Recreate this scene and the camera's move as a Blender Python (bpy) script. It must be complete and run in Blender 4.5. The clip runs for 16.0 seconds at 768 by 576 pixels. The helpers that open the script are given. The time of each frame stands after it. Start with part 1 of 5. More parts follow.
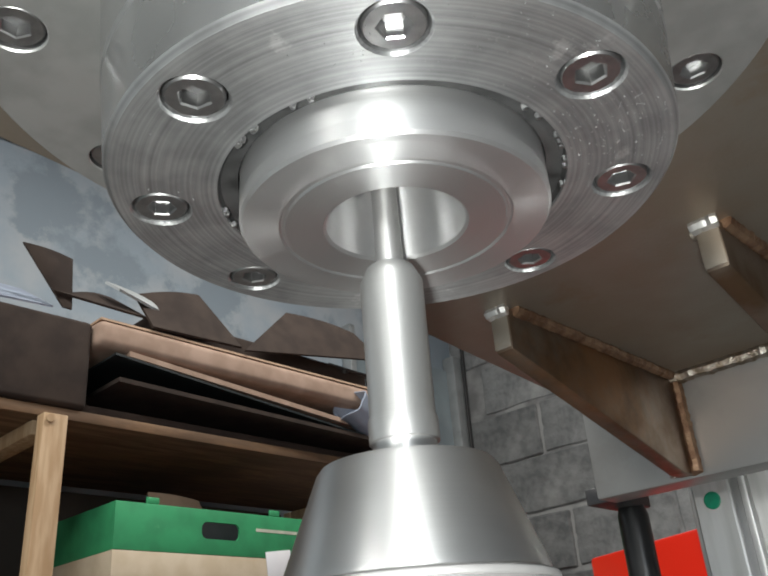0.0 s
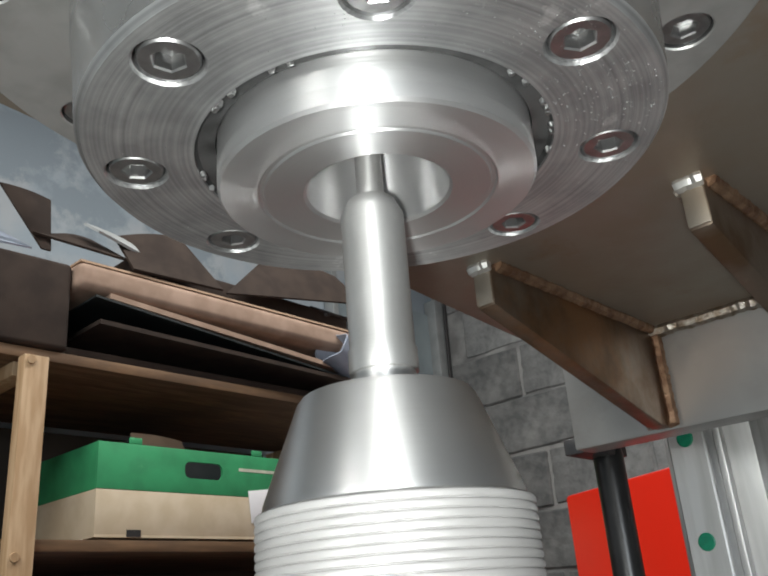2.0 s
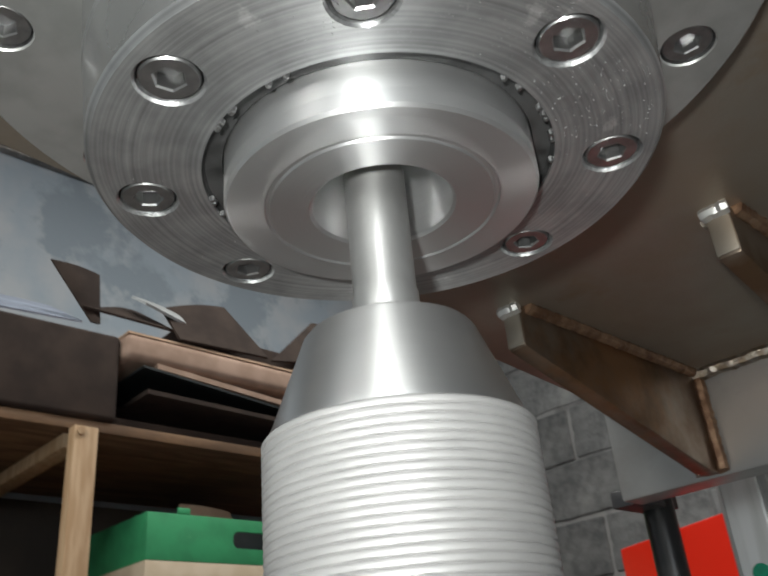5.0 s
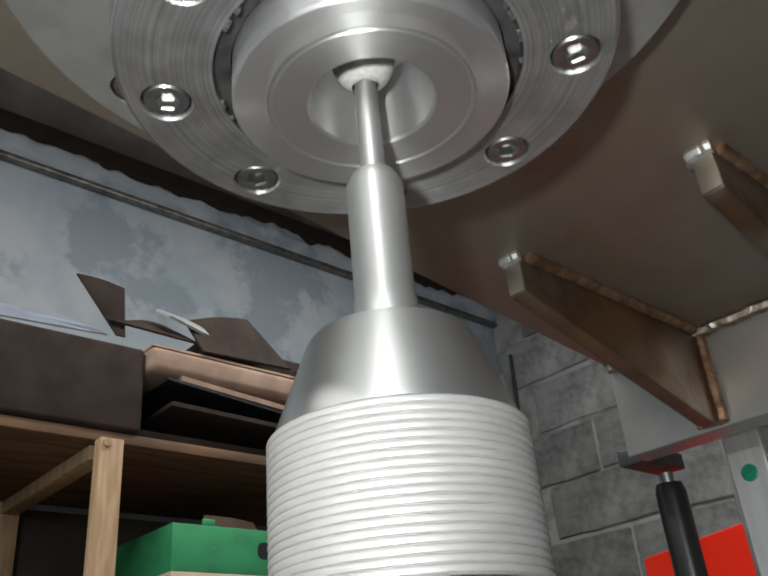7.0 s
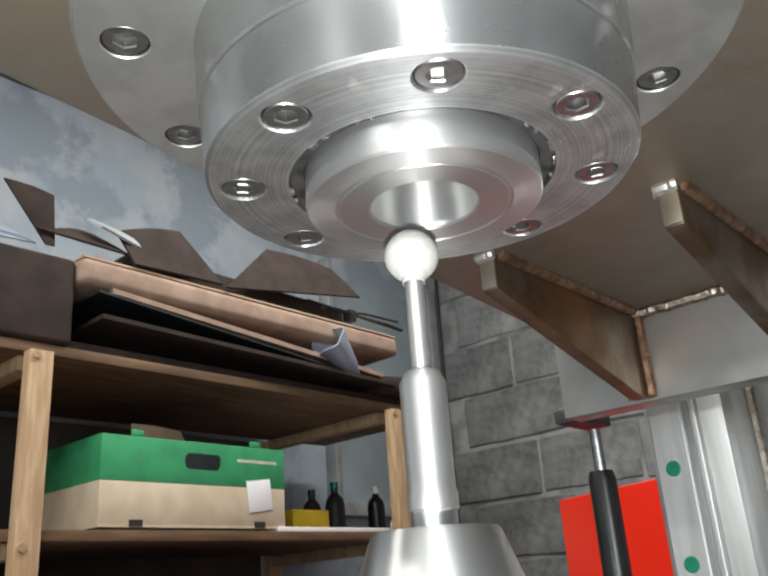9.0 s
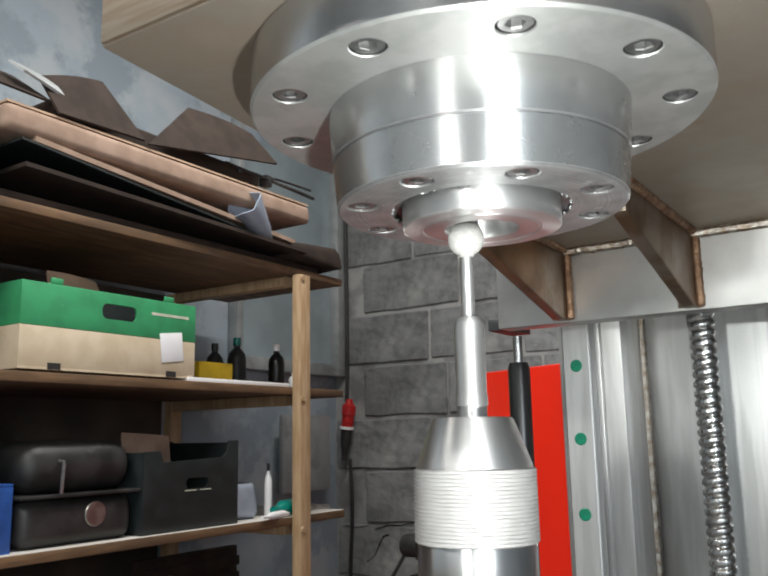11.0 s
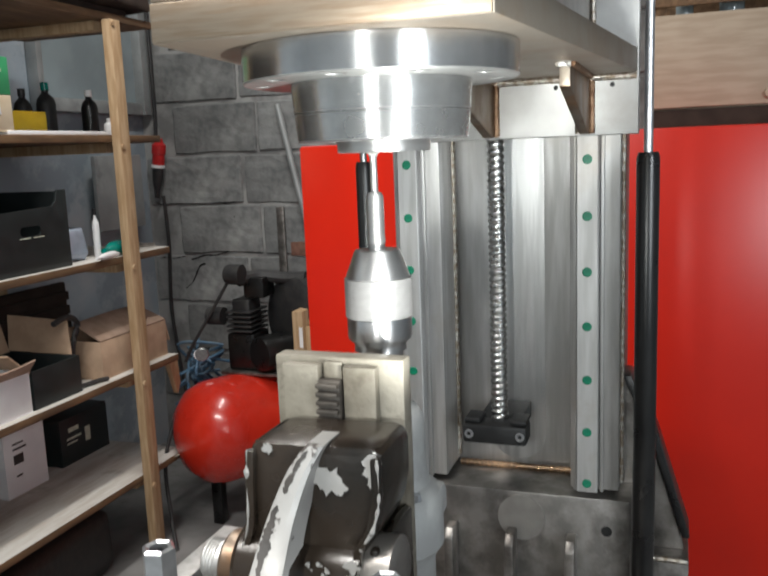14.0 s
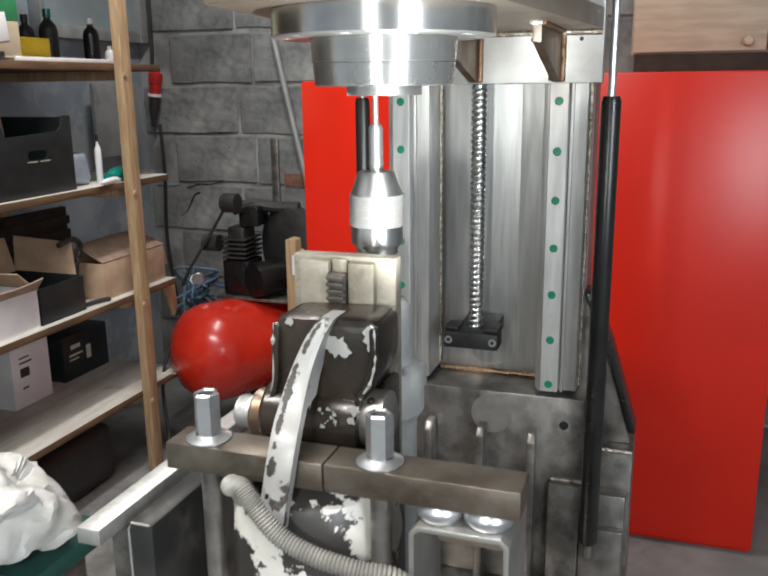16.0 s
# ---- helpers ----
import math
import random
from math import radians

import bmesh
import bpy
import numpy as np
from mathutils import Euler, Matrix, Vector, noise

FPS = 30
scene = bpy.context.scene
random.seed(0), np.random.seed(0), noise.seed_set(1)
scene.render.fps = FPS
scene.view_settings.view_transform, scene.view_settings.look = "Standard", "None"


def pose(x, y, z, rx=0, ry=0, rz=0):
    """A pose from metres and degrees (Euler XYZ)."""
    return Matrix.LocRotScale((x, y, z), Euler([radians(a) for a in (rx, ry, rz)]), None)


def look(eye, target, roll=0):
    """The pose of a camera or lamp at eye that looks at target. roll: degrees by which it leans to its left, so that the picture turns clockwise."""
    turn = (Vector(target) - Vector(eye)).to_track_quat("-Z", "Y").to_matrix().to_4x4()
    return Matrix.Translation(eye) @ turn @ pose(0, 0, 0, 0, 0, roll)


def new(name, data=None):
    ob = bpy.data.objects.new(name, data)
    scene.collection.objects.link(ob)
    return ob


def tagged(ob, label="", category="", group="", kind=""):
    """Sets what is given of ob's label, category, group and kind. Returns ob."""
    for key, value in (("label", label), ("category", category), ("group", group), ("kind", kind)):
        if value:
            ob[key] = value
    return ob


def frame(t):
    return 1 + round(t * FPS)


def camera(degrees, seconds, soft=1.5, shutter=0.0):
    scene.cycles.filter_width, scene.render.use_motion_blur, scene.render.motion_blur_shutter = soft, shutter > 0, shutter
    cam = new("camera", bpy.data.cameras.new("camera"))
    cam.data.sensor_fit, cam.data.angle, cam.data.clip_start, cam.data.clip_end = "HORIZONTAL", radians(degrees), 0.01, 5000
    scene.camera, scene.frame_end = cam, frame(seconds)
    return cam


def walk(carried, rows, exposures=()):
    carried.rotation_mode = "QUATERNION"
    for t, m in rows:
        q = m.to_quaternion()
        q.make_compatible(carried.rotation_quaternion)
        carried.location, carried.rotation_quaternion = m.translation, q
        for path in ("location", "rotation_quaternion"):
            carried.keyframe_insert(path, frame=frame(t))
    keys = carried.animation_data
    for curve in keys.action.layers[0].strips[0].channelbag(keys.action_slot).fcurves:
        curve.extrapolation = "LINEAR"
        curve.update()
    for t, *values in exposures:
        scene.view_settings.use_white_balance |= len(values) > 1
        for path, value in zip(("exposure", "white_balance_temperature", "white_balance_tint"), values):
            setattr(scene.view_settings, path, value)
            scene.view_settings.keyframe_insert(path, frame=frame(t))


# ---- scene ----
cam = camera(50.12, 16.0, soft=2.0, shutter=0.5)
PATH = [
    (0, (0.0956, -0.1015, 1.3752), (-1.1181, 1.2278, 2.2470), -4.60),
    (0.5, (0.0983, -0.1035, 1.3732), (-1.1103, 1.2318, 2.2428), -4.58),
    (1, (0.0971, -0.1023, 1.3727), (-1.1186, 1.2374, 2.2255), -4.72),
    (1.5, (0.0972, -0.1015, 1.3748), (-1.1264, 1.2754, 2.1539), -4.16),
    (2, (0.0956, -0.1008, 1.3731), (-1.1314, 1.2917, 2.1183), -4.69),
    (2.5, (0.0961, -0.1008, 1.3726), (-1.1352, 1.2974, 2.0999), -4.62),
    (3, (0.0956, -0.1000, 1.3724), (-1.1356, 1.3036, 2.0895), -4.89),
    (3.5, (0.0964, -0.0998, 1.3718), (-1.1366, 1.3053, 2.0828), -4.99),
    (4, (0.0971, -0.0992, 1.3725), (-1.1369, 1.3044, 2.0848), -4.90),
    (4.5, (0.0970, -0.0967, 1.3604), (-1.1512, 1.2839, 2.0925), -5.38),
    (5, (0.0970, -0.0932, 1.3498), (-1.1471, 1.1785, 2.2635), -5.54),
    (5.2, (0.0971, -0.0890, 1.3454), (-1.1663, 1.1509, 2.2762), -6.08),
    (7.3, (0.1043, -0.0946, 1.3458), (-1.1665, 1.1290, 2.2880), -5.29),
    (7.5, (0.1034, -0.0956, 1.3526), (-1.1626, 1.1417, 2.2835), -5.47),
    (8, (0.1053, -0.1118, 1.3771), (-1.1449, 1.1792, 2.2546), -5.34),
    (10.5, (0.1394, -0.2300, 1.4015), (-0.9965, 1.3651, 1.8083), -1.66),
    (11, (0.1401, -0.2710, 1.4042), (-0.9426, 1.3720, 1.7627), -1.14),
    (11.5, (0.1349, -0.2989, 1.4133), (-0.8743, 1.3990, 1.7267), -1.79),
    (12, (0.1375, -0.3383, 1.4294), (-0.7650, 1.4381, 1.6029), -1.25),
    (12.5, (0.1467, -0.3895, 1.4377), (-0.6813, 1.4291, 1.5216), -0.38),
    (13, (0.1628, -0.4408, 1.4771), (-0.5830, 1.4146, 1.5133), 0.30),
    (13.5, (0.1737, -0.4831, 1.4830), (-0.5414, 1.3754, 1.2976), 0.25),
    (14, (0.1823, -0.5049, 1.4775), (-0.4815, 1.3526, 1.1472), -2.28),
    (14.5, (0.1860, -0.5170, 1.4699), (-0.4588, 1.3367, 1.0852), -1.58),
    (15, (0.1946, -0.5367, 1.4691), (-0.4445, 1.3100, 1.0432), -0.63),
    (15.5, (0.2124, -0.5771, 1.4752), (-0.4308, 1.2623, 1.0245), -0.57),
    (16, (0.2198, -0.6338, 1.4819), (-0.4078, 1.2032, 1.0005), -0.69),
]
walk(cam, [(t, look(eye, target, roll)) for t, eye, target, roll in PATH],
     [(0, -0.28), (4, -0.36), (5.2, -0.62), (7.3, -0.5), (8, -0.08), (10.5, 0.02), (12, 0.0), (13, 0.0), (14, 0.1), (16, 0.27)])

# ---- light ----
world = bpy.data.worlds.new("world")
scene.world = world
world.use_nodes = True
world.node_tree.nodes["Background"].inputs[0].default_value = (0.55, 0.62, 0.75, 1)
world.node_tree.nodes["Background"].inputs[1].default_value = 0.02


def lamp(name, kind, m, energy, colour, **sizes):
    data = bpy.data.lights.new(name, kind)
    data.energy, data.color = energy, colour
    for key, value in sizes.items():
        if key == "size":
            data.size = value
        elif key == "size_y":
            data.shape, data.size_y = "RECTANGLE", value
        elif key == "radius":
            data.shadow_soft_size = value
        elif key == "cone":
            data.spot_size, data.spot_blend = radians(value), 0.6
    ob = new(name, data)
    ob.matrix_world = m
    return ob


# the lamp of the phone that films, where it is held first and where it is held last
lamp("phone_lamp", "SPOT", look((0.125, -0.155, 1.335), (0.0, -0.01, 1.56)), 7.0, (0.97, 1.0, 0.97), radius=0.006, cone=108)
lamp("phone_lamp", "SPOT", look((0.08, -0.62, 1.45), (0.09, 0.4, 0.98)), 7.4, (0.97, 1.0, 0.97), radius=0.012, cone=140)
lamp("ceiling_tube_lamp", "AREA", pose(-0.6, -0.9, 3.05), 62.0, (1.0, 0.98, 0.94), size=1.2, size_y=0.12)
lamp("ceiling_tube_lamp", "AREA", pose(-0.9, 1.2, 3.05), 27.0, (1.0, 0.98, 0.94), size=0.12, size_y=1.2)
# added fill with no window behind it, aimed to brighten the red panel
lamp("unseen_fill_light", "AREA", pose(1.9, -1.9, 1.9, 0, 90, -58), 46.0, (0.9, 0.96, 1.0), size=1.0, size_y=0.8)

# ---- materials ----


def material(name, base, rough=0.5, metal=0.0, other=None, scale=40.0, mix=(0.4, 0.6), rough_spread=0.1, bump=0.0, bump_scale=300.0,
             stretch=(1, 1, 1), detail=5.0, stains=None, stain_scale=6.0, stain_edge=(0.55, 0.7), coat=0.0, emit=None, random_tint=0.0, aniso=0.0, rings=0.0):
    """A procedural surface: two colours mixed by noise, larger stains over them, uneven gloss and fine relief."""
    mat = bpy.data.materials.new(name)
    mat.use_nodes = True
    nt = mat.node_tree
    n, link = nt.nodes, nt.links.new
    bsdf = n["Principled BSDF"]
    tc = n.new("ShaderNodeTexCoord")
    mp = n.new("ShaderNodeMapping")
    mp.inputs["Scale"].default_value = stretch
    link(tc.outputs["Object"], mp.inputs["Vector"])
    fine = n.new("ShaderNodeTexNoise")
    fine.inputs["Scale"].default_value, fine.inputs["Detail"].default_value = scale, detail
    link(mp.outputs["Vector"], fine.inputs["Vector"])
    ramp = n.new("ShaderNodeValToRGB")
    ramp.color_ramp.elements[0].position, ramp.color_ramp.elements[1].position = mix
    ramp.color_ramp.elements[0].color = (*base, 1)
    ramp.color_ramp.elements[1].color = (*(other or [c * 0.8 for c in base]), 1)
    link(fine.outputs["Fac"], ramp.inputs["Fac"])
    colour = ramp.outputs["Color"]
    if stains:
        big = n.new("ShaderNodeTexNoise")
        big.inputs["Scale"].default_value, big.inputs["Detail"].default_value = stain_scale, 8
        big.inputs["Roughness"].default_value = 0.65
        link(tc.outputs["Object"], big.inputs["Vector"])
        edge = n.new("ShaderNodeValToRGB")
        edge.color_ramp.elements[0].position, edge.color_ramp.elements[1].position = stain_edge
        link(big.outputs["Fac"], edge.inputs["Fac"])
        blend = n.new("ShaderNodeMix")
        blend.data_type = "RGBA"
        link(edge.outputs["Color"], blend.inputs[0])
        link(colour, blend.inputs[6])
        blend.inputs[7].default_value = (*stains, 1)
        colour = blend.outputs[2]
    if random_tint:
        info = n.new("ShaderNodeObjectInfo")
        span = n.new("ShaderNodeMapRange")
        span.inputs[3].default_value, span.inputs[4].default_value = 1 - random_tint, 1 + random_tint
        link(info.outputs["Random"], span.inputs[0])
        hsv = n.new("ShaderNodeHueSaturation")
        link(span.outputs[0], hsv.inputs["Value"])
        link(colour, hsv.inputs["Color"])
        colour = hsv.outputs["Color"]
    link(colour, bsdf.inputs["Base Color"])
    rr = n.new("ShaderNodeMapRange")
    rr.inputs[3].default_value, rr.inputs[4].default_value = max(0.02, rough - rough_spread), min(1, rough + rough_spread)
    link(fine.outputs["Fac"], rr.inputs[0])
    link(rr.outputs[0], bsdf.inputs["Roughness"])
    bsdf.inputs["Metallic"].default_value = metal
    bsdf.inputs["Coat Weight"].default_value = coat
    if aniso:
        bsdf.inputs["Anisotropic"].default_value, bsdf.inputs["Anisotropic Rotation"].default_value = aniso, 0.25
        tan = n.new("ShaderNodeTangent")
        tan.direction_type, tan.axis = "RADIAL", "Z"
        link(tan.outputs[0], bsdf.inputs["Tangent"])
    if rings:
        sep = n.new("ShaderNodeSeparateXYZ")
        link(tc.outputs["Object"], sep.inputs[0])
        flat = n.new("ShaderNodeCombineXYZ")
        link(sep.outputs[0], flat.inputs[0])
        link(sep.outputs[1], flat.inputs[1])
        length = n.new("ShaderNodeVectorMath")
        length.operation = "LENGTH"
        link(flat.outputs[0], length.inputs[0])
        both = n.new("ShaderNodeCombineXYZ")
        link(length.outputs["Value"], both.inputs[0])
        link(sep.outputs[2], both.inputs[1])
        turn = n.new("ShaderNodeTexNoise")
        turn.inputs["Scale"].default_value, turn.inputs["Detail"].default_value = 1600, 3
        link(both.outputs[0], turn.inputs["Vector"])
        bp = n.new("ShaderNodeBump")
        bp.inputs["Strength"].default_value, bp.inputs["Distance"].default_value = rings, 0.0004
        link(turn.outputs["Fac"], bp.inputs["Height"])
        link(bp.outputs[0], bsdf.inputs["Normal"])
        if rings > 0.3:
            marks = n.new("ShaderNodeTexNoise")
            marks.inputs["Scale"].default_value, marks.inputs["Detail"].default_value = 1000, 4
            link(both.outputs[0], marks.inputs["Vector"])
            depth = n.new("ShaderNodeMapRange")
            depth.inputs[1].default_value, depth.inputs[2].default_value = 0.35, 0.65
            depth.inputs[3].default_value, depth.inputs[4].default_value = 0.74, 1.22
            link(marks.outputs["Fac"], depth.inputs[0])
            shade = n.new("ShaderNodeHueSaturation")
            link(depth.outputs[0], shade.inputs["Value"])
            link(colour, shade.inputs["Color"])
            link(shade.outputs["Color"], bsdf.inputs["Base Color"])
    elif bump:
        grain = n.new("ShaderNodeTexNoise")
        grain.inputs["Scale"].default_value, grain.inputs["Detail"].default_value = bump_scale, 6
        link(mp.outputs["Vector"], grain.inputs["Vector"])
        bp = n.new("ShaderNodeBump")
        bp.inputs["Strength"].default_value, bp.inputs["Distance"].default_value = bump, 0.002
        link(grain.outputs["Fac"], bp.inputs["Height"])
        link(bp.outputs[0], bsdf.inputs["Normal"])
    if emit:
        bsdf.inputs["Emission Color"].default_value, bsdf.inputs["Emission Strength"].default_value = (*emit[:3], 1), emit[3]
    return mat


TURNED = material("turned_steel", (0.52, 0.52, 0.52), 0.23, 0.95, (0.46, 0.46, 0.46), 60, rough_spread=0.04, aniso=0.75, rings=0.07)
RINGSIDE = material("fine_turned_steel", (0.5, 0.5, 0.495), 0.26, 0.91, (0.44, 0.44, 0.435), 60, rough_spread=0.05, aniso=0.7, rings=0.1)
FLANGEFACE = material("smooth_faced_steel", (0.48, 0.485, 0.475), 0.46, 0.82, (0.4, 0.405, 0.395), 70, rough_spread=0.06, aniso=0.6, rings=0.1)
FACED = material("faced_steel", (0.4, 0.403, 0.405), 0.44, 0.84, (0.31, 0.313, 0.315), 90, rough_spread=0.08, aniso=0.75, rings=0.42, stains=(0.52, 0.52, 0.52), stain_scale=60, stain_edge=(0.62, 0.66))
GROUND = material("ground_steel", (0.68, 0.68, 0.68), 0.3, 1.0, (0.6, 0.6, 0.6), 40, rough_spread=0.05, aniso=0.75, rings=0.03)
CHROME = material("bright_bolt_steel", (0.46, 0.46, 0.46), 0.34, 1.0, (0.34, 0.34, 0.34), 200)
PLATE = material("milled_plate_steel", (0.36, 0.32, 0.272), 0.52, 0.9, (0.34, 0.285, 0.23), 25, bump=0.08, bump_scale=500, stains=(0.3, 0.2, 0.12), stain_scale=14, stain_edge=(0.6, 0.78))
BRIGHT = material("ground_plate_steel", (0.6, 0.595, 0.585), 0.52, 0.9, (0.48, 0.475, 0.46), 18, bump=0.05, bump_scale=400, stretch=(5, 5, 0.5), stains=(0.5, 0.47, 0.43), stain_scale=9)
CARRIAGE = material("dull_carriage_steel", (0.4, 0.395, 0.385), 0.5, 0.85, (0.32, 0.315, 0.305), 14, bump=0.05, bump_scale=300, stains=(0.26, 0.24, 0.22), stain_scale=10, stain_edge=(0.55, 0.8))
GREYPAINT = material("light_grey_machine_paint", (0.34, 0.345, 0.34), 0.45, 0.0, (0.28, 0.283, 0.28), 30, bump=0.08, stains=(0.2, 0.2, 0.19), stain_scale=26, stain_edge=(0.6, 0.75))
EDGE = material("warm_cut_steel", (0.52, 0.42, 0.32), 0.42, 1.0, (0.4, 0.3, 0.215), 30, stretch=(1, 1, 14), bump=0.06, bump_scale=200)
WELD = material("weld_bead", (0.46, 0.43, 0.39), 0.42, 1.0, (0.26, 0.21, 0.16), 160, bump=0.5, bump_scale=500)
RUSTWELD = material("rusty_weld_bead", (0.3, 0.19, 0.12), 0.5, 0.8, (0.16, 0.085, 0.05), 120, bump=0.5, bump_scale=500)
RUSTY = material("heat_tinted_steel", (0.24, 0.19, 0.15), 0.42, 0.9, (0.16, 0.1, 0.06), 35, bump=0.12, bump_scale=300, stains=(0.3, 0.16, 0.08), stain_scale=11)
DARKSTEEL = material("mill_scale_steel", (0.22, 0.207, 0.192), 0.4, 0.85, (0.32, 0.3, 0.28), 40, bump=0.12, bump_scale=260, stains=(0.08, 0.068, 0.06), stain_scale=13, stain_edge=(0.5, 0.72))
IRON = material("brown_worn_iron", (0.135, 0.112, 0.09), 0.42, 0.8, (0.19, 0.162, 0.135), 34, bump=0.12, bump_scale=260, stains=(0.07, 0.055, 0.042), stain_scale=12, stain_edge=(0.5, 0.72))
DARKIRON = material("dull_dark_iron", (0.085, 0.074, 0.063), 0.6, 0.4, (0.05, 0.043, 0.037), 60, bump=0.15)
SCREW = material("ball_screw_steel", (0.62, 0.62, 0.61), 0.27, 1.0, (0.46, 0.46, 0.45), 80)
BLACK = material("black_enamel", (0.006, 0.006, 0.0065), 0.3, 0.0, (0.01, 0.01, 0.01), 30, stains=(0.16, 0.15, 0.14), stain_scale=34, stain_edge=(0.72, 0.74))
BLACKRUB = material("black_plastic", (0.022, 0.022, 0.024), 0.5, 0.0, (0.035, 0.034, 0.033), 50, bump=0.1)
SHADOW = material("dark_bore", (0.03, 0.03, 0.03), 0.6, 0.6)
CAPGREEN = material("green_rail_cap", (0.0, 0.19, 0.1), 0.4, 0.0, (0.0, 0.15, 0.08), 200)
STONE = material("white_grinding_stone", (0.36, 0.355, 0.34), 0.9, 0.0, (0.3, 0.293, 0.28), 900, bump=0.1, bump_scale=4000)
KNURL = material("ribbed_grip_steel", (0.28, 0.275, 0.27), 0.52, 0.42, (0.24, 0.235, 0.232), 300)
SLOT = material("brushed_slot_steel", (0.76, 0.76, 0.75), 0.34, 1.0, (0.56, 0.56, 0.55), 18, stretch=(6, 6, 0.4), bump=0.04, bump_scale=300)
SOOT = material("sooty_black_enamel", (0.012, 0.012, 0.012), 0.5, 0.0, (0.03, 0.029, 0.028), 16, bump=0.1, stains=(0.09, 0.085, 0.08), stain_scale=12, stain_edge=(0.6, 0.78))
NUT = material("black_oxide_steel", (0.005, 0.005, 0.0055), 0.6, 0.0, (0.01, 0.01, 0.01), 60)
SATIN = material("satin_steel", (0.66, 0.655, 0.65), 0.38, 0.97, (0.58, 0.575, 0.57), 60, rough_spread=0.05, aniso=0.7, rings=0.05)
MANDREL = material("matt_ground_steel", (0.6, 0.595, 0.585), 0.44, 0.9, (0.52, 0.515, 0.505), 60, rough_spread=0.05, aniso=0.55, rings=0.05)
NOSE = material("ground_nose_steel", (0.6, 0.6, 0.6), 0.4, 0.93, (0.52, 0.52, 0.52), 60, rough_spread=0.05, aniso=0.72, rings=0.1)
SEALGREY = material("oily_seal_steel", (0.05, 0.05, 0.05), 0.42, 0.3, (0.02, 0.02, 0.02), 150)
REDPAINT = material("glossy_red_panel", (0.7, 0.02, 0.0065), 0.33, 0.0, (0.65, 0.017, 0.0055), 3, rough_spread=0.03)
REDTANK = material("red_tank_enamel", (0.62, 0.03, 0.014), 0.26, 0.0, (0.52, 0.024, 0.012), 8, coat=0.4, stains=(0.5, 0.06, 0.04), stain_scale=14, stain_edge=(0.6, 0.85))
DUST = material("pale_dust_on_wood", (0.64, 0.62, 0.58), 0.9, 0.0, (0.54, 0.5, 0.45), 9, stretch=(5, 0.8, 5), stains=(0.26, 0.22, 0.17), stain_scale=6, stain_edge=(0.62, 0.78))
BLOCK = material("concrete_block", (0.23, 0.235, 0.232), 0.92, 0.0, (0.16, 0.165, 0.165), 26, bump=0.8, bump_scale=70, detail=10.0, stains=(0.34, 0.345, 0.335), stain_scale=6.0, stain_edge=(0.46, 0.72), random_tint=0.2)
MORTAR = material("pale_mortar", (0.36, 0.36, 0.35), 0.95, 0.0, (0.2, 0.2, 0.197), 7, bump=0.6, bump_scale=70, mix=(0.46, 0.62))
PLASTER = material("bluish_limewashed_wall", (0.34, 0.4, 0.45), 0.9, 0.0, (0.42, 0.455, 0.48), 7, bump=0.4, bump_scale=40, stains=(0.265, 0.315, 0.355), stain_scale=2.4, stain_edge=(0.49, 0.55))
CEIL = material("grimy_ceiling", (0.22, 0.21, 0.19), 0.9, 0.0, (0.15, 0.14, 0.13), 4, bump=0.3)
CONCRETE = material("concrete_floor", (0.27, 0.265, 0.26), 0.85, 0.0, (0.2, 0.2, 0.195), 6, bump=0.3, bump_scale=60, stains=(0.12, 0.115, 0.11), stain_scale=3)
PINE = material("raw_pine", (0.48, 0.335, 0.2), 0.65, 0.0, (0.38, 0.245, 0.13), 14, stretch=(6, 6, 0.7), bump=0.1, stains=(0.3, 0.16, 0.07), stain_scale=7, stain_edge=(0.68, 0.74))
BOARD = material("dark_shelf_board", (0.2, 0.115, 0.058), 0.75, 0.0, (0.12, 0.068, 0.034), 10, stretch=(6, 0.7, 6), bump=0.1, stains=(0.1, 0.06, 0.035), stain_scale=3, stain_edge=(0.5, 0.7))
# near-black brown that holds the shade at the back of the shelves
SHADEBACK = material("shelf_shade_brown", (0.06, 0.045, 0.034), 0.85, 0.0, (0.035, 0.028, 0.022), 5, bump=0.1)
CARD = material("brown_cardboard", (0.5, 0.345, 0.235), 0.85, 0.0, (0.43, 0.295, 0.2), 20, bump=0.1, stains=(0.36, 0.23, 0.145), stain_scale=5, stain_edge=(0.6, 0.8))
# dark brown things, and brown card with its shade put into the colour
DARKSHADECARD = material("dark_and_shaded_brown", (0.032, 0.019, 0.0125), 0.9, 0.0, (0.022, 0.013, 0.009), 18, bump=0.1)
CARDPINK = material("pale_cardboard", (0.38, 0.265, 0.2), 0.85, 0.0, (0.3, 0.205, 0.15), 18, bump=0.08)
GREENCARD = material("green_printed_cardboard", (0.04, 0.32, 0.13), 0.6, 0.0, (0.035, 0.27, 0.11), 20, stains=(0.12, 0.42, 0.2), stain_scale=8, stain_edge=(0.62, 0.7))
CREAMCARD = material("cream_cardboard", (0.62, 0.52, 0.38), 0.75, 0.0, (0.55, 0.45, 0.31), 16)
PAPER = material("white_paper", (0.86, 0.86, 0.87), 0.8, 0.0, (0.8, 0.8, 0.82), 12)
BLUEPAPER = material("bluish_foil_sheet", (0.42, 0.48, 0.58), 0.4, 0.2, (0.3, 0.34, 0.42), 10, bump=0.3, bump_scale=30)
YELLOW = material("yellow_carton", (0.75, 0.5, 0.02), 0.55, 0.0, (0.68, 0.44, 0.02), 20)
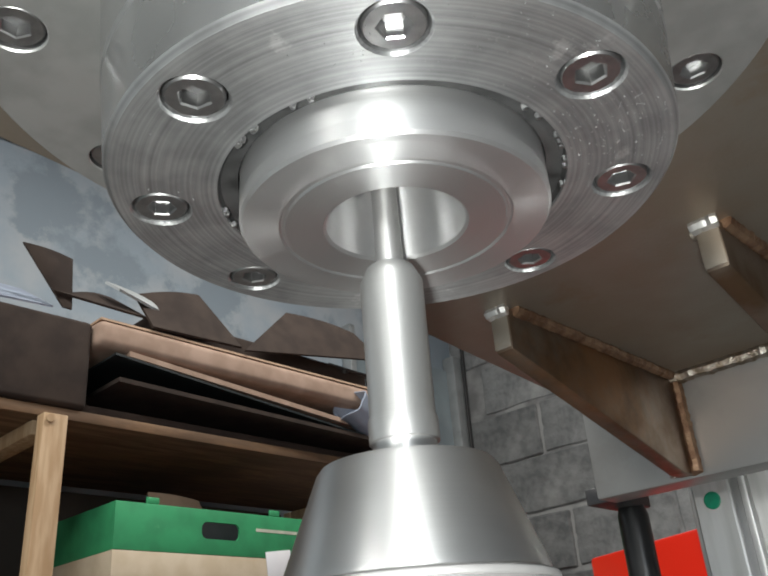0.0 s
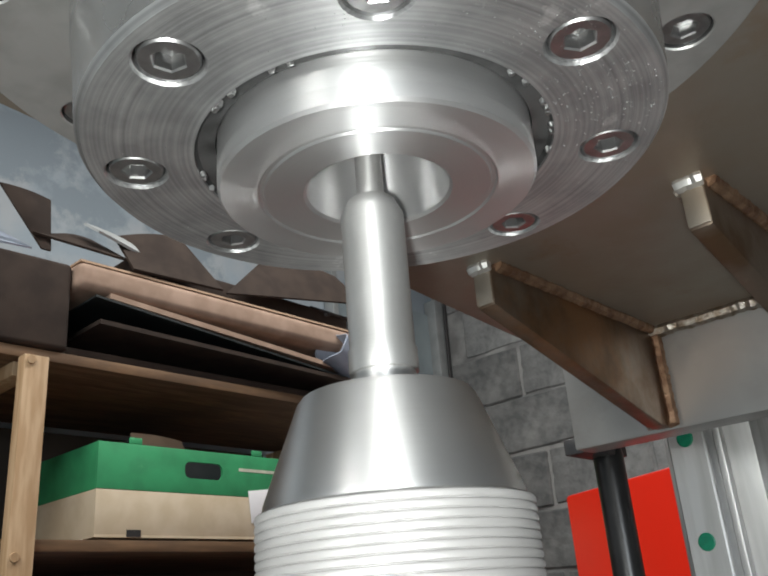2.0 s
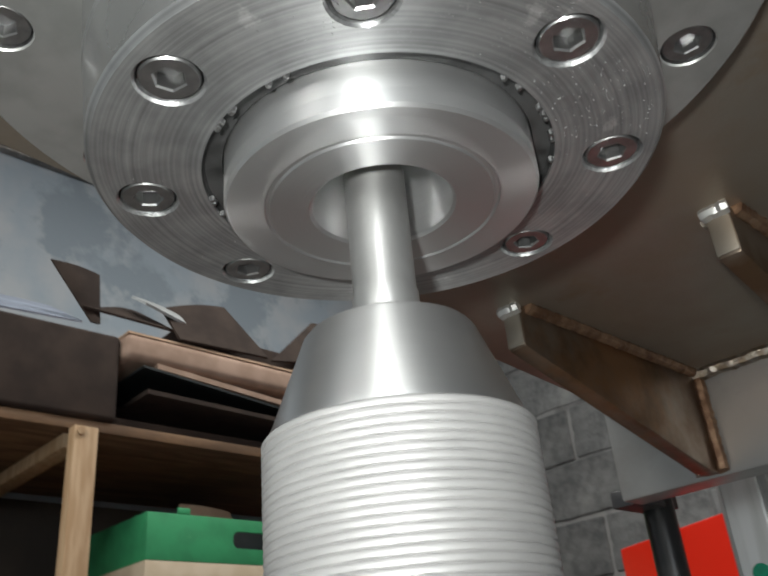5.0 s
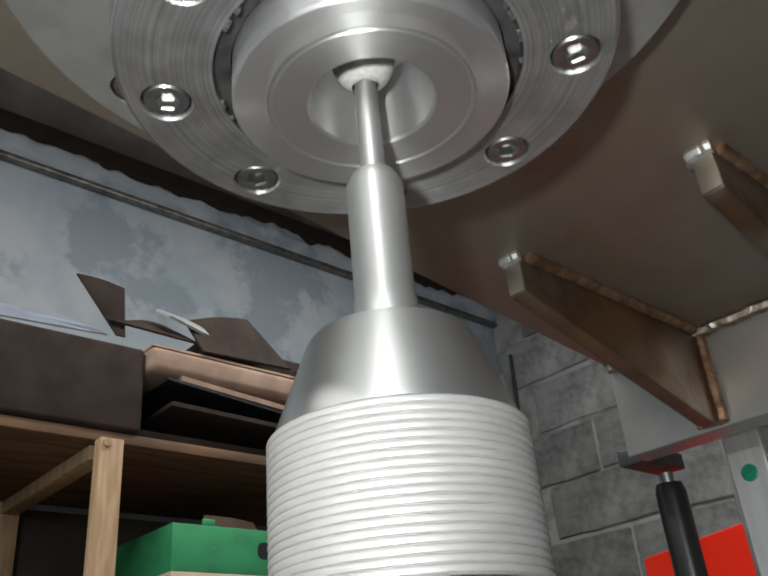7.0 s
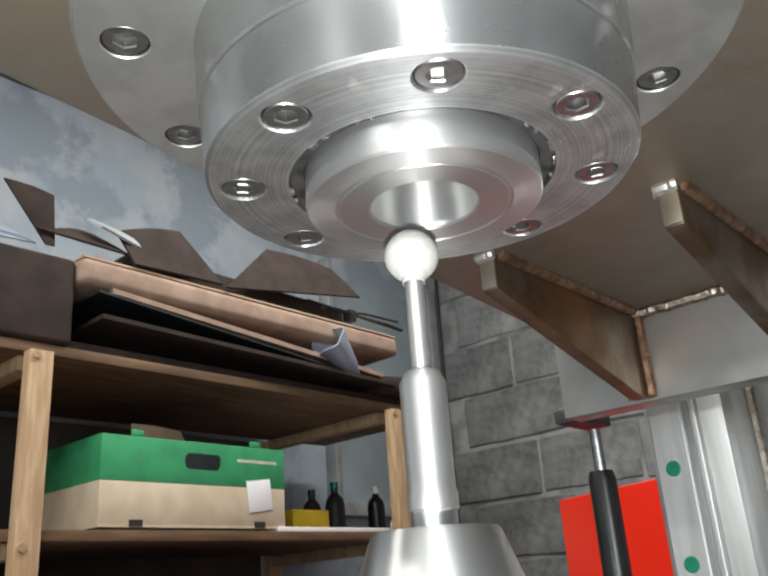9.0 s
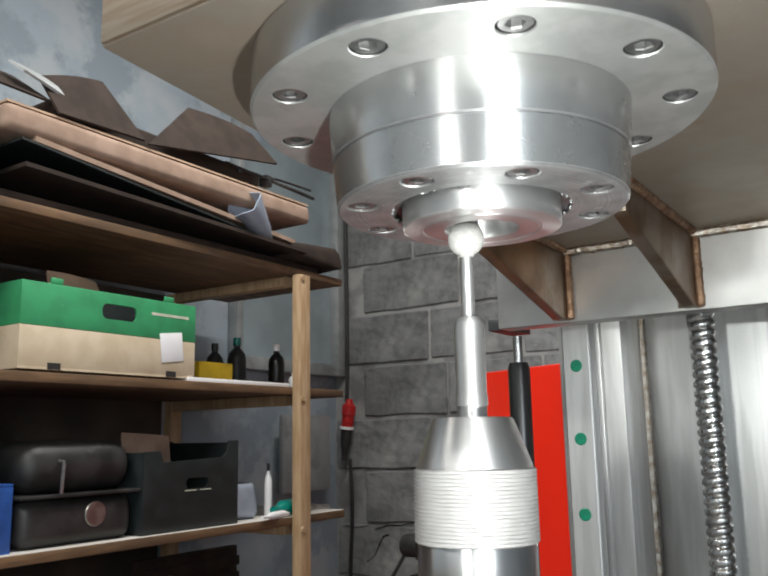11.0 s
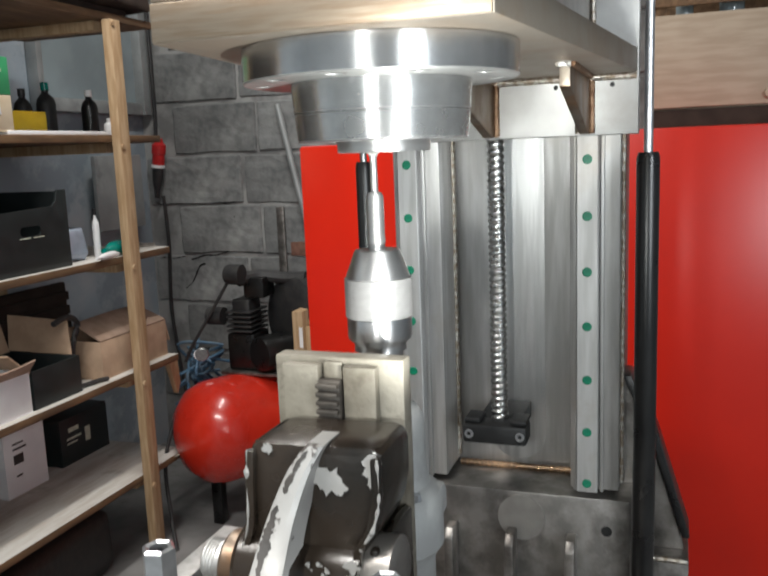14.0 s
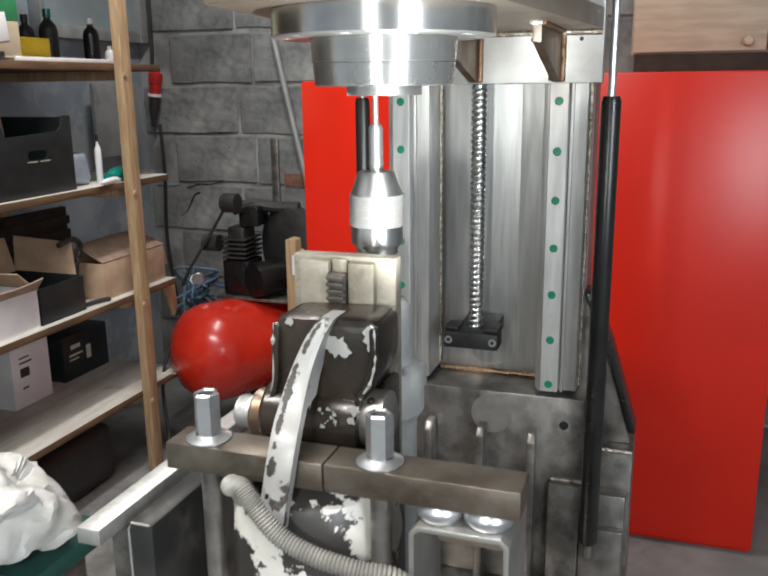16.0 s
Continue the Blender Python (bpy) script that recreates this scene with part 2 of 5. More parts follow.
BLUE = material("blue_carton", (0.02, 0.09, 0.35), 0.5)
BLACKCARD = material("black_cardboard", (0.009, 0.014, 0.0145), 0.5, 0.0, (0.015, 0.02, 0.021), 20, bump=0.05)
GREY = material("grey_metal_box", (0.4, 0.42, 0.42), 0.5, 0.3, (0.33, 0.35, 0.35), 12, stains=(0.25, 0.26, 0.26), stain_scale=8)
CREAM = material("cream_iron_slide", (0.25, 0.23, 0.188), 0.5, 0.2, (0.16, 0.143, 0.112), 25, bump=0.2, stains=(0.09, 0.075, 0.056), stain_scale=34, stain_edge=(0.52, 0.68))
PEELED = material("worn_black_paint", (0.009, 0.0075, 0.006), 0.24, 0.1, (0.026, 0.019, 0.014), 14, bump=0.12, stains=(0.62, 0.6, 0.57), stain_scale=30, stain_edge=(0.7, 0.715))
WHITEARM = material("chipped_white_paint", (0.29, 0.285, 0.275), 0.4, 0.0, (0.24, 0.234, 0.225), 25, bump=0.1, stains=(0.05, 0.042, 0.038), stain_scale=44, stain_edge=(0.6, 0.615))
BLACKCHIP = material("bare_black_iron", (0.014, 0.012, 0.011), 0.55, 0.0, (0.028, 0.023, 0.02), 60, bump=0.2)
PEELEDWHITE = material("flaking_white_paint", (0.56, 0.54, 0.5), 0.35, 0.0, (0.48, 0.46, 0.42), 20, bump=0.1, stains=(0.03, 0.027, 0.025), stain_scale=18, stain_edge=(0.475, 0.485))
GREYSTEEL = material("grey_sheet_steel", (0.4, 0.39, 0.37), 0.4, 0.8, (0.33, 0.32, 0.3), 30, bump=0.06)
ZINC = material("zinc_plated_steel", (0.6, 0.61, 0.63), 0.33, 0.9, (0.46, 0.47, 0.49), 60)
TEALGLASS = material("teal_bottle", (0.0, 0.2, 0.16), 0.25)
DARKGREEN = material("dark_green_cloth", (0.005, 0.05, 0.04), 0.8, 0.0, (0.004, 0.035, 0.03), 30, bump=0.2)
RAG = material("white_rag", (0.46, 0.455, 0.44), 0.9, 0.0, (0.36, 0.35, 0.33), 25, bump=0.5, bump_scale=60, stains=(0.5, 0.12, 0.06), stain_scale=16, stain_edge=(0.7, 0.74))
HOSE = material("grey_corrugated_hose", (0.2, 0.19, 0.172), 0.5, 0.1, (0.145, 0.137, 0.122), 40)
BEIGE = material("beige_cupboard_door", (0.42, 0.335, 0.245), 0.6, 0.0, (0.36, 0.28, 0.2), 8, stretch=(1, 1, 8))
GLASSGREY = material("grey_window_pane", (0.3, 0.36, 0.38), 0.12, 0.0, (0.26, 0.31, 0.33), 6)
BLUEHOSE = material("blue_hose_plastic", (0.05, 0.125, 0.21), 0.55, 0.0, (0.1, 0.15, 0.2), 20)
PRINT = material("dark_print", (0.03, 0.03, 0.03), 0.6)
PALEPRINT = material("pale_print", (0.6, 0.62, 0.5), 0.6)
REDPLUG = material("red_plastic", (0.55, 0.02, 0.02), 0.4)

# ---- building tools ----


def part(name, bm, mat, parent=None, label="", smooth=True):
    """One mesh object under a thing or a part."""
    bmesh.ops.recalc_face_normals(bm, faces=bm.faces)
    me = bpy.data.meshes.new(name)
    bm.to_mesh(me)
    bm.free()
    me.materials.append(mat)
    if smooth:
        for p in me.polygons:
            p.use_smooth = True
        me.set_sharp_from_angle(angle=radians(32))
    ob = new(name, me)
    if parent:
        ob.parent = parent
    if label:
        ob["label"] = label
    return ob


def thing(name, label, category, m=None, group="", kind=""):
    ob = new(name)
    ob.empty_display_size = 0.05
    ob.matrix_world = m or Matrix()
    return tagged(ob, label, category, group, kind)


def box(lo, hi, bevel=0.0, bm=None, m=None, segments=2):
    """A bevelled block from corner to corner."""
    own = bmesh.new()
    bmesh.ops.create_cube(own, size=1)
    for v in own.verts:
        v.co = Vector([lo[i] if v.co[i] < 0 else hi[i] for i in range(3)])
    if bevel:
        bmesh.ops.bevel(own, geom=own.edges[:], offset=bevel, segments=segments, affect="EDGES", profile=0.5)
    if m:
        own.transform(m)
    if bm is None:
        return own
    return merge(bm, own)


def merge(bm, other):
    me = bpy.data.meshes.new("tmp")
    other.to_mesh(me)
    other.free()
    bm.from_mesh(me)
    bpy.data.meshes.remove(me)
    return bm


def lathe(profile, n=64, m=None, bm=None, closed=False):
    """A turned body from (radius, height) pairs."""
    own = bmesh.new()
    rows = []
    for r, z in profile:
        if r < 1e-6:
            rows.append([own.verts.new((0, 0, z))])
        else:
            rows.append([own.verts.new((r * math.cos(2 * math.pi * k / n), r * math.sin(2 * math.pi * k / n), z)) for k in range(n)])
    pairs = list(zip(rows, rows[1:])) + ([(rows[-1], rows[0])] if closed else [])
    for a, b in pairs:
        for k in range(n):
            q = [a[k % len(a)], a[(k + 1) % len(a)], b[(k + 1) % len(b)], b[k % len(b)]]
            q = [v for i, v in enumerate(q) if v not in q[:i]]
            if len(q) > 2:
                own.faces.new(q)
    if m:
        own.transform(m)
    return own if bm is None else merge(bm, own)


def prism(outline, depth, m=None, bevel=0.0):
    """A plate from an outline in x, y, raised by depth along z."""
    bm = bmesh.new()
    face = bm.faces.new([bm.verts.new((x, y, 0)) for x, y in outline])
    top = bmesh.ops.extrude_face_region(bm, geom=[face])
    bmesh.ops.translate(bm, vec=(0, 0, depth), verts=[v for v in top["geom"] if isinstance(v, bmesh.types.BMVert)])
    if bevel:
        bmesh.ops.bevel(bm, geom=bm.edges[:], offset=bevel, segments=2, affect="EDGES", profile=0.5)
    if m:
        bm.transform(m)
    return bm


def tube(points, r, n=10, ripple=0.0, bm=None, radii=None):
    """A round bar along points; ripple gives it rings."""
    own = bmesh.new()
    pts = [Vector(p) for p in points]
    rows = []
    for i, p in enumerate(pts):
        way = (pts[min(i + 1, len(pts) - 1)] - pts[max(i - 1, 0)]).normalized()
        side = way.cross(Vector((0, 0, 1)) if abs(way.z) < 0.9 else Vector((1, 0, 0))).normalized()
        up = side.cross(way)
        rad = (radii[i] if radii else r) + (ripple if i % 2 else 0)
        rows.append([own.verts.new(p + rad * (math.cos(2 * math.pi * k / n) * side + math.sin(2 * math.pi * k / n) * up)) for k in range(n)])
    for a, b in zip(rows, rows[1:]):
        for k in range(n):
            own.faces.new((a[k], a[(k + 1) % n], b[(k + 1) % n], b[k]))
    own.faces.new(rows[0])
    own.faces.new(rows[-1])
    return own if bm is None else merge(bm, own)


def curve_points(ctrl, n):
    """A smooth run of n points through the control points."""
    c = [Vector(p) for p in ctrl]
    c = [c[0]] + c + [c[-1]]
    out = []
    for i in range(n):
        s = i / (n - 1) * (len(c) - 3)
        k = min(int(s), len(c) - 4)
        u = s - k
        p0, p1, p2, p3 = c[k:k + 4]
        out.append(0.5 * (2 * p1 + (p2 - p0) * u + (2 * p0 - 5 * p1 + 4 * p2 - p3) * u * u + (3 * p1 - p0 - 3 * p2 + p3) * u ** 3))
    return out


def bead(a, b, r=0.004, seed=0, wobble=0.13):
    """A weld bead: a lumpy bar of scales from a to b."""
    rnd = random.Random(seed)
    a, b = Vector(a), Vector(b)
    count = max(6, int((b - a).length / (r * 0.7)))
    pts = [a.lerp(b, i / count) + Vector([rnd.uniform(-1, 1) * r * 0.07 for _ in range(3)]) for i in range(count + 1)]
    return tube(pts, r, 8, radii=[r * (1 + (wobble if i % 2 else -wobble * 0.4) * rnd.uniform(0.5, 1)) for i in range(count + 1)])


def crumple(bm, amount, scale, seed=0.0):
    for v in bm.verts:
        v.co += amount * noise.noise_vector(v.co * scale + Vector((seed, seed * 1.7, seed * 0.3)))
    return bm


def cut(ob, holes):
    """Takes the volume of the bmesh holes out of the mesh ob."""
    me = bpy.data.meshes.new("holes")
    holes.to_mesh(me)
    holes.free()
    tool = new("holes", me)
    mod = ob.modifiers.new("cut", "BOOLEAN")
    mod.operation, mod.object, mod.solver = "DIFFERENCE", tool, "EXACT"
    bpy.context.view_layer.update()
    made = bpy.data.meshes.new_from_object(ob.evaluated_get(bpy.context.evaluated_depsgraph_get()))
    ob.modifiers.remove(mod)
    old, ob.data = ob.data, made
    made.set_sharp_from_angle(angle=radians(32))
    bpy.data.objects.remove(tool)
    bpy.data.meshes.remove(me)
    bpy.data.meshes.remove(old)
    return ob


def socket_screw(r, hexr, depth=0.003):
    """The head of a socket screw, seen from below, with its hexagon hole."""
    bm = bmesh.new()
    n = 24
    ring = lambda rad, z: [bm.verts.new((rad * math.cos(2 * math.pi * k / n), rad * math.sin(2 * math.pi * k / n), z)) for k in range(n)]

    def hexring(z, s=1.0):
        out = []
        for k in range(n):
            a = 2 * math.pi * k / n
            rad = s * hexr * math.cos(math.pi / 6) / math.cos((a % (math.pi / 3)) - math.pi / 6)
            out.append(bm.verts.new((rad * math.cos(a), rad * math.sin(a), z)))
        return out
    rows = [ring(r, 0.004), ring(r, 0.0004), ring(r * 0.93, 0), hexring(0, 1.12), hexring(0.0003), hexring(depth)]
    for a, b in zip(rows, rows[1:]):
        for k in range(n):
            bm.faces.new((a[k], a[(k + 1) % n], b[(k + 1) % n], b[k]))
    bm.faces.new(rows[-1])
    return bm

# ---- the room ----
FLOOR, CEILING = 0.17, 3.1


def slab(name, lo, hi, mat, label):
    return tagged(part(name, box(lo, hi), mat, smooth=False), label, name.split("_")[0], kind="structure")


slab("floor", (-2.25, -2.6, FLOOR - 0.1), (2.4, 2.85, FLOOR), CONCRETE, "dusty grey concrete garage floor")
slab("ceiling", (-2.25, -2.6, CEILING), (2.4, 2.85, CEILING + 0.1), CEIL, "grimy dark ceiling of the workshop")
slab("wall_left", (-2.25, -2.6, FLOOR), (-2.05, 2.65, CEILING), PLASTER, "limewashed bluish wall with peeling patches")
slab("wall_right", (2.2, -2.6, FLOOR), (2.4, 2.65, CEILING), PLASTER, "limewashed workshop wall")
slab("wall_front", (-2.05, -2.6, FLOOR), (2.2, -2.45, CEILING), PLASTER, "limewashed workshop wall")
wall_back = slab("wall_back", (-2.25, 2.65, FLOOR), (2.4, 2.85, CEILING), MORTAR, "bare grey concrete block wall with pale mortar joints")

# ---- column of the machine ----
RX, LX, RAILY = 0.095, -0.1045, 0.389
column = thing("machine_column", "welded steel machine column with bright ground mounting strips", "machine column")
part("back_plate", box((-0.125, 0.476, 1.0), (0.127, 0.52, 2.25), 0.001), BRIGHT, column)
for x0, x1 in ((-0.128, -0.0725), (0.0745, 0.128)):
    part("rail_strip", box((x0, 0.411, 1.085), (x1, 0.4755, 2.2), 0.0015), BRIGHT, column)
for x0, x1 in ((-0.093, -0.0885), (0.0785, 0.082), (0.1075, 0.1115)):
    part("shoulder", box((x0, 0.4035, 1.085), (x1, 0.4105, 2.2), 0.0008), BRIGHT, column)
part("weld_bead", bead((-0.0725, 0.470, 1.09), (-0.0725, 0.470, 1.75), 0.0042, 1), WELD, column)
part("weld_bead", bead((0.0745, 0.470, 1.09), (0.0745, 0.470, 1.75), 0.0042, 2), WELD, column)
part("weld_bead", bead((0.1295, 0.425, 1.09), (0.1295, 0.425, 1.75), 0.003, 3), WELD, column)
part("weld_bead", bead((-0.07, 0.47, 1.081), (0.073, 0.47, 1.081), 0.004, 4), material("copper_coloured_weld", (0.55, 0.36, 0.22), 0.3, 1.0, (0.3, 0.2, 0.13), 200, bump=0.5, bump_scale=500), column, "copper-coloured weld bead")
part("side_web", box((0.115, 0.5205, 1.0), (0.127, 0.6, 2.2), 0.001), DARKSTEEL, column)
part("side_web", box((-0.125, 0.5205, 1.0), (-0.113, 0.6, 2.2), 0.001), DARKSTEEL, column)
base = part("base_block", box((-0.13, 0.40, 0.8), (0.142, 0.56, 1.078), 0.002), DARKSTEEL, column, "dark scaled steel base block")
part("base_wing", box((0.1425, 0.43, 0.8), (0.205, 0.56, 1.0), 0.002), DARKSTEEL, column)
part("base_wing", box((0.1425, 0.405, 0.8), (0.2, 0.4295, 0.945), 0.003), DARKSTEEL, column)
part("base_wing", box((0.1425, 0.392, 0.8), (0.1985, 0.4045, 0.9), 0.002), DARKSTEEL, column)
part("base_wing", box((0.1, 0.388, 0.8), (0.142, 0.3995, 0.96), 0.002), DARKSTEEL, column)
part("weld_bead", bead((0.1435, 0.429, 1.0), (0.204, 0.429, 1.0), 0.0035, 21), WELD, column)
part("weld_bead", bead((0.102, 0.399, 0.962), (0.142, 0.399, 0.962), 0.003, 22), WELD, column)
XZ = lambda y: Matrix(((1, 0, 0, 0), (0, 0, -1, y), (0, 1, 0, 0), (0, 0, 0, 1)))
part("side_brace", prism([(0.1285, 1.001), (0.2, 1.001), (0.1965, 1.016), (0.16, 1.138), (0.1285, 1.21)], 0.012, XZ(0.468), 0.001), DARKSTEEL, column, "sloping steel brace plate")
part("brace_edge", prism([(0.1975, 1.018), (0.206, 1.018), (0.1685, 1.142), (0.138, 1.21), (0.1295, 1.21), (0.16, 1.14)], 0.05, XZ(0.5), 0.001), BLACK, column, "black painted sloping edge of the brace")
for x in (-0.063, 0.0085, 0.0775):
    part("rib", prism([(0.3705, 0.8), (0.3995, 0.8), (0.3995, 1.034), (0.379, 1.034), (0.3705, 1.022)], 0.011, Matrix(((0, 0, 1, x - 0.0055), (1, 0, 0, 0), (0, 1, 0, 0), (0, 0, 0, 1))), 0.002), DARKSTEEL, column, "rib with a rounded cut edge")
for x, z in ((0.02, 1.045), (0.116, 1.04)):
    part("drilled_hole", lathe([(0.0, 0.0005), (0.006, 0.0005), (0.0062, -0.0006)], 20, Matrix.Translation((x, 0.3998, z)) @ pose(0, 0, 0, 90)), SHADOW, column)
part("foot_plate", box((-0.24, 0.2, 0.78), (0.206, 0.56, 0.7995), 0.002), DARKSTEEL, column)
for x, y in ((0.109, 0.365), (0.182, 0.372), (0.06, 0.36), (-0.11, 0.365)):
    bm = lathe([(0.0, 0.0135), (0.0105, 0.0135), (0.011, 0.0125), (0.011, 0.003), (0.016, 0.0028), (0.016, 0.0)], 6)
    lathe([(0.0, 0.024), (0.0062, 0.024), (0.0068, 0.023), (0.0068, 0.0136)], 16, None, bm)
    bm.transform(Matrix.Translation((x, y, 0.8)))
    part("anchor_bolt", bm, ZINC, column, "zinc plated anchor bolt")


def linear_rail(x, label):
    rail = thing("linear_rail", label, "linear rail", group="linear rails on the column")
    w = 0.0115
    shape = [(-w, 0), (w, 0), (w, 0.008), (w - 0.0025, 0.0115), (w - 0.0015, 0.0165), (w, 0.0185), (w, 0.0212), (w - 0.001, 0.022), (-w + 0.001, 0.022), (-w, 0.0212), (-w, 0.0185), (-w + 0.0015, 0.0165), (-w + 0.0025, 0.0115), (-w, 0.008)]
    part("rail_body", prism(shape, 1.07, Matrix(((1, 0, 0, x), (0, -1, 0, 0.411), (0, 0, 1, 1.09), (0, 0, 0, 1)))), BRIGHT, rail)
    first = None
    for k in range(17):
        m = Matrix.Translation((x, RAILY, 1.1 + 0.06 * k))
        if first is None:
            first = part("screw_cap", lathe([(0.0, -0.0006), (0.0044, -0.0006), (0.0052, -0.0001), (0.0052, 0.002)], 20), CAPGREEN, rail, "green plastic screw cap")
            first.matrix_local = m @ pose(0, 0, 0, -90)
        else:
            c = first.copy()
            scene.collection.objects.link(c)
            c.matrix_local = m @ pose(0, 0, 0, -90)
    return rail


linear_rail(LX, "ground steel linear rail with green screw caps")
linear_rail(RX, "ground steel linear rail with green screw caps")

# ballscrew
SCREWX, SCREWY = -0.0045, 0.4
screw = thing("ball_screw", "shiny ball screw hanging before the column", "ball screw", pose(SCREWX, SCREWY, 1.14))
pitch, rad, n = 0.0074, 0.0098, 20
bm = bmesh.new()
rows = []
steps = 12
for i in range(int(1.0 / pitch * steps) + 1):
    z = i * pitch / steps
    row = []
    for k in range(n):
        ph = (k / n - z / pitch) % 1.0
        groove = max(0.0, 1 - abs(ph - 0.5) / 0.27)
        r = rad - 0.0017 * math.sqrt(groove)
        row.append(bm.verts.new((r * math.cos(2 * math.pi * k / n), r * math.sin(2 * math.pi * k / n), z)))
    rows.append(row)
for a, b in zip(rows, rows[1:]):
    for k in range(n):
        bm.faces.new((a[k], a[(k + 1) % n], b[(k + 1) % n], b[k]))
part("thread", bm, SCREW, screw)
part("journal", lathe([(0.0, 0.004), (0.0065, 0.004), (0.0065, 0.0), (0.0098, 0.0005), (0.0098, 0.002)], 24), SCREW, screw)

slot = [(-0.031, 0.0)] + [(0.003 + 0.034 * math.cos(radians(a)), 0.034 * math.sin(radians(a))) for a in range(180, 361, 10)] + [(0.037, 0.9), (-0.031, 0.9)]
part("milled_slot", prism(slot[1:], 0.0006, Matrix(((1, 0, 0, 0), (0, 0, -1, 0.4759), (0, 1, 0, 1.123), (0, 0, 0, 1)))), SLOT, column, "bright milled slot with a round end")
part("milled_disc", lathe([(0, 0.0), (0.027, 0.0), (0.0275, 0.0008), (0.0275, 0.0022), (0, 0.0022)], 40, Matrix.Translation((0.019, 0.3998, 1.0465)) @ pose(0, 0, 0, 90)), GREYSTEEL, column, "round milled patch on the base block")
block = thing("screw_bearing_block", "black bearing block with two bright screws under the ball screw", "bearing block")
part("block_body", box((-0.041, 0.3675, 1.145), (0.031, 0.40, 1.167), 0.003), NUT, block)
part("block_back", box((-0.03, 0.4005, 1.1455), (0.02, 0.472, 1.166), 0.002), NUT, block)
part("block_ear", box((-0.0405, 0.372, 1.1675), (-0.022, 0.404, 1.173), 0.002), NUT, block)
part("block_ear", box((0.012, 0.372, 1.1675), (0.0305, 0.404, 1.173), 0.002), NUT, block)
for x in (-0.034, 0.024):
    o = part("screw_head", socket_screw(0.0052, 0.0026), ZINC, block, "bright screw head")
    o.matrix_local = Matrix.Translation((x, 0.3665, 1.156)) @ pose(0, 0, 0, -90)


# gas springs, their cylinders stand on the base
def gas_spring(x, y, z0, z1, r, label):
    g = thing("gas_spring", label, "gas spring", group="gas springs beside the column")
    part("cylinder", lathe([(0, z0), (r * 0.8, z0), (r, z0 + 0.004), (r, z1 - 0.006), (r * 0.85, z1), (0.004, z1)], 28, Matrix.Translation((x, y, 0))), BLACK, g, "black gas spring cylinder")
    part("end_eye", lathe([(0, z0 - 0.02), (0.006, z0 - 0.02), (0.006, z0)], 14, Matrix.Translation((x, y, 0))), DARKSTEEL, g)
    return g


gas_spring(0.1565, 0.372, 0.89, 1.4655, 0.0115, "black gas spring cylinder standing beside the rail")
gas_spring(-0.155, 0.386, 0.89, 1.4655, 0.0095, "black gas spring cylinder standing beside the rail")

# ---- the moving spindle head; its space starts at the underside of the lower ring ----
head = thing("spindle_head", "machine spindle head with a flanged steel spindle under a thick plate", "spindle head")
HC = Matrix.Translation((0.0046, 0.0031, 0))
PB = 0.0575
plate = part("head_plate", prism([(-0.098, -0.094), (0.0985, -0.094), (0.147, 0.329), (-0.147, 0.329)], 0.0225, Matrix.Translation((0, 0, PB)), 0.0012), PLATE, head, "thick milled steel plate")
part("front_edge", box((-0.0968, -0.0955, PB + 0.0008), (0.0973, -0.0935, PB + 0.0217), 0.0006), EDGE, head, "warm-coloured cut edge of the plate")
part("carriage_plate", box((-0.1465, 0.3305, 0.0), (0.1485, 0.351, 0.36), 0.0015), CARRIAGE, head, "bright carriage plate running on the rails")
for x, tip in ((-0.0905, 0.1755), (0.0052, 0.1745), (0.0985, 0.1745)):
    g = prism([(tip, PB - 0.0005), (0.33, PB - 0.0005), (0.33, 0.0015), (0.318, 0.0015), (tip, 0.0378)], 0.009, Matrix(((0, 0, 1, x - 0.0045), (1, 0, 0, 0), (0, 1, 0, 0), (0, 0, 0, 1))), 0.0012)
    part("gusset", g, RUSTY, head, "triangular gusset with heat-tinted edges")
    part("gusset_weld", bead((x - 0.006, 0.329, 0.002), (x - 0.006, 0.329, PB - 0.003), 0.0034, 5), WELD, head)
    part("gusset_weld", bead((x + 0.006, 0.329, 0.002), (x + 0.006, 0.329, PB - 0.003), 0.0034, 15), RUSTWELD, head, "rust-brown weld seam")
    part("gusset_weld", bead((x - 0.0055, tip + 0.004, PB - 0.001), (x - 0.0055, 0.326, PB - 0.001), 0.003, 6), WELD, head)
    part("gusset_weld", bead((x + 0.0055, tip + 0.004, PB - 0.001), (x + 0.0055, 0.326, PB - 0.001), 0.003, 7), RUSTWELD, head, "rust-brown weld seam")
    part("cut_end", box((x - 0.0042, tip - 0.001, 0.0387), (x + 0.0042, tip - 0.0002, PB - 0.0035), 0.0004), PLATE, head, "bright cut end of the gusset")
    part("tip_weld", bead((x - 0.0048, tip - 0.001, PB - 0.0014), (x + 0.0048, tip - 0.001, PB - 0.0014), 0.003, 8), BRIGHT, head, "bright ground tip weld")
part("plate_weld", bead((-0.145, 0.3285, PB - 0.002), (0.146, 0.3285, PB - 0.002), 0.004, 9), WELD, head)
for x in (0.0705, 0.124):
    part("drilled_hole", lathe([(0, 0), (0.0022, 0), (0.0024, 0.0006)], 14, Matrix.Translation((x, 0.3300, 0.0475)) @ pose(0, 0, 0, -90)), SHADOW, head)
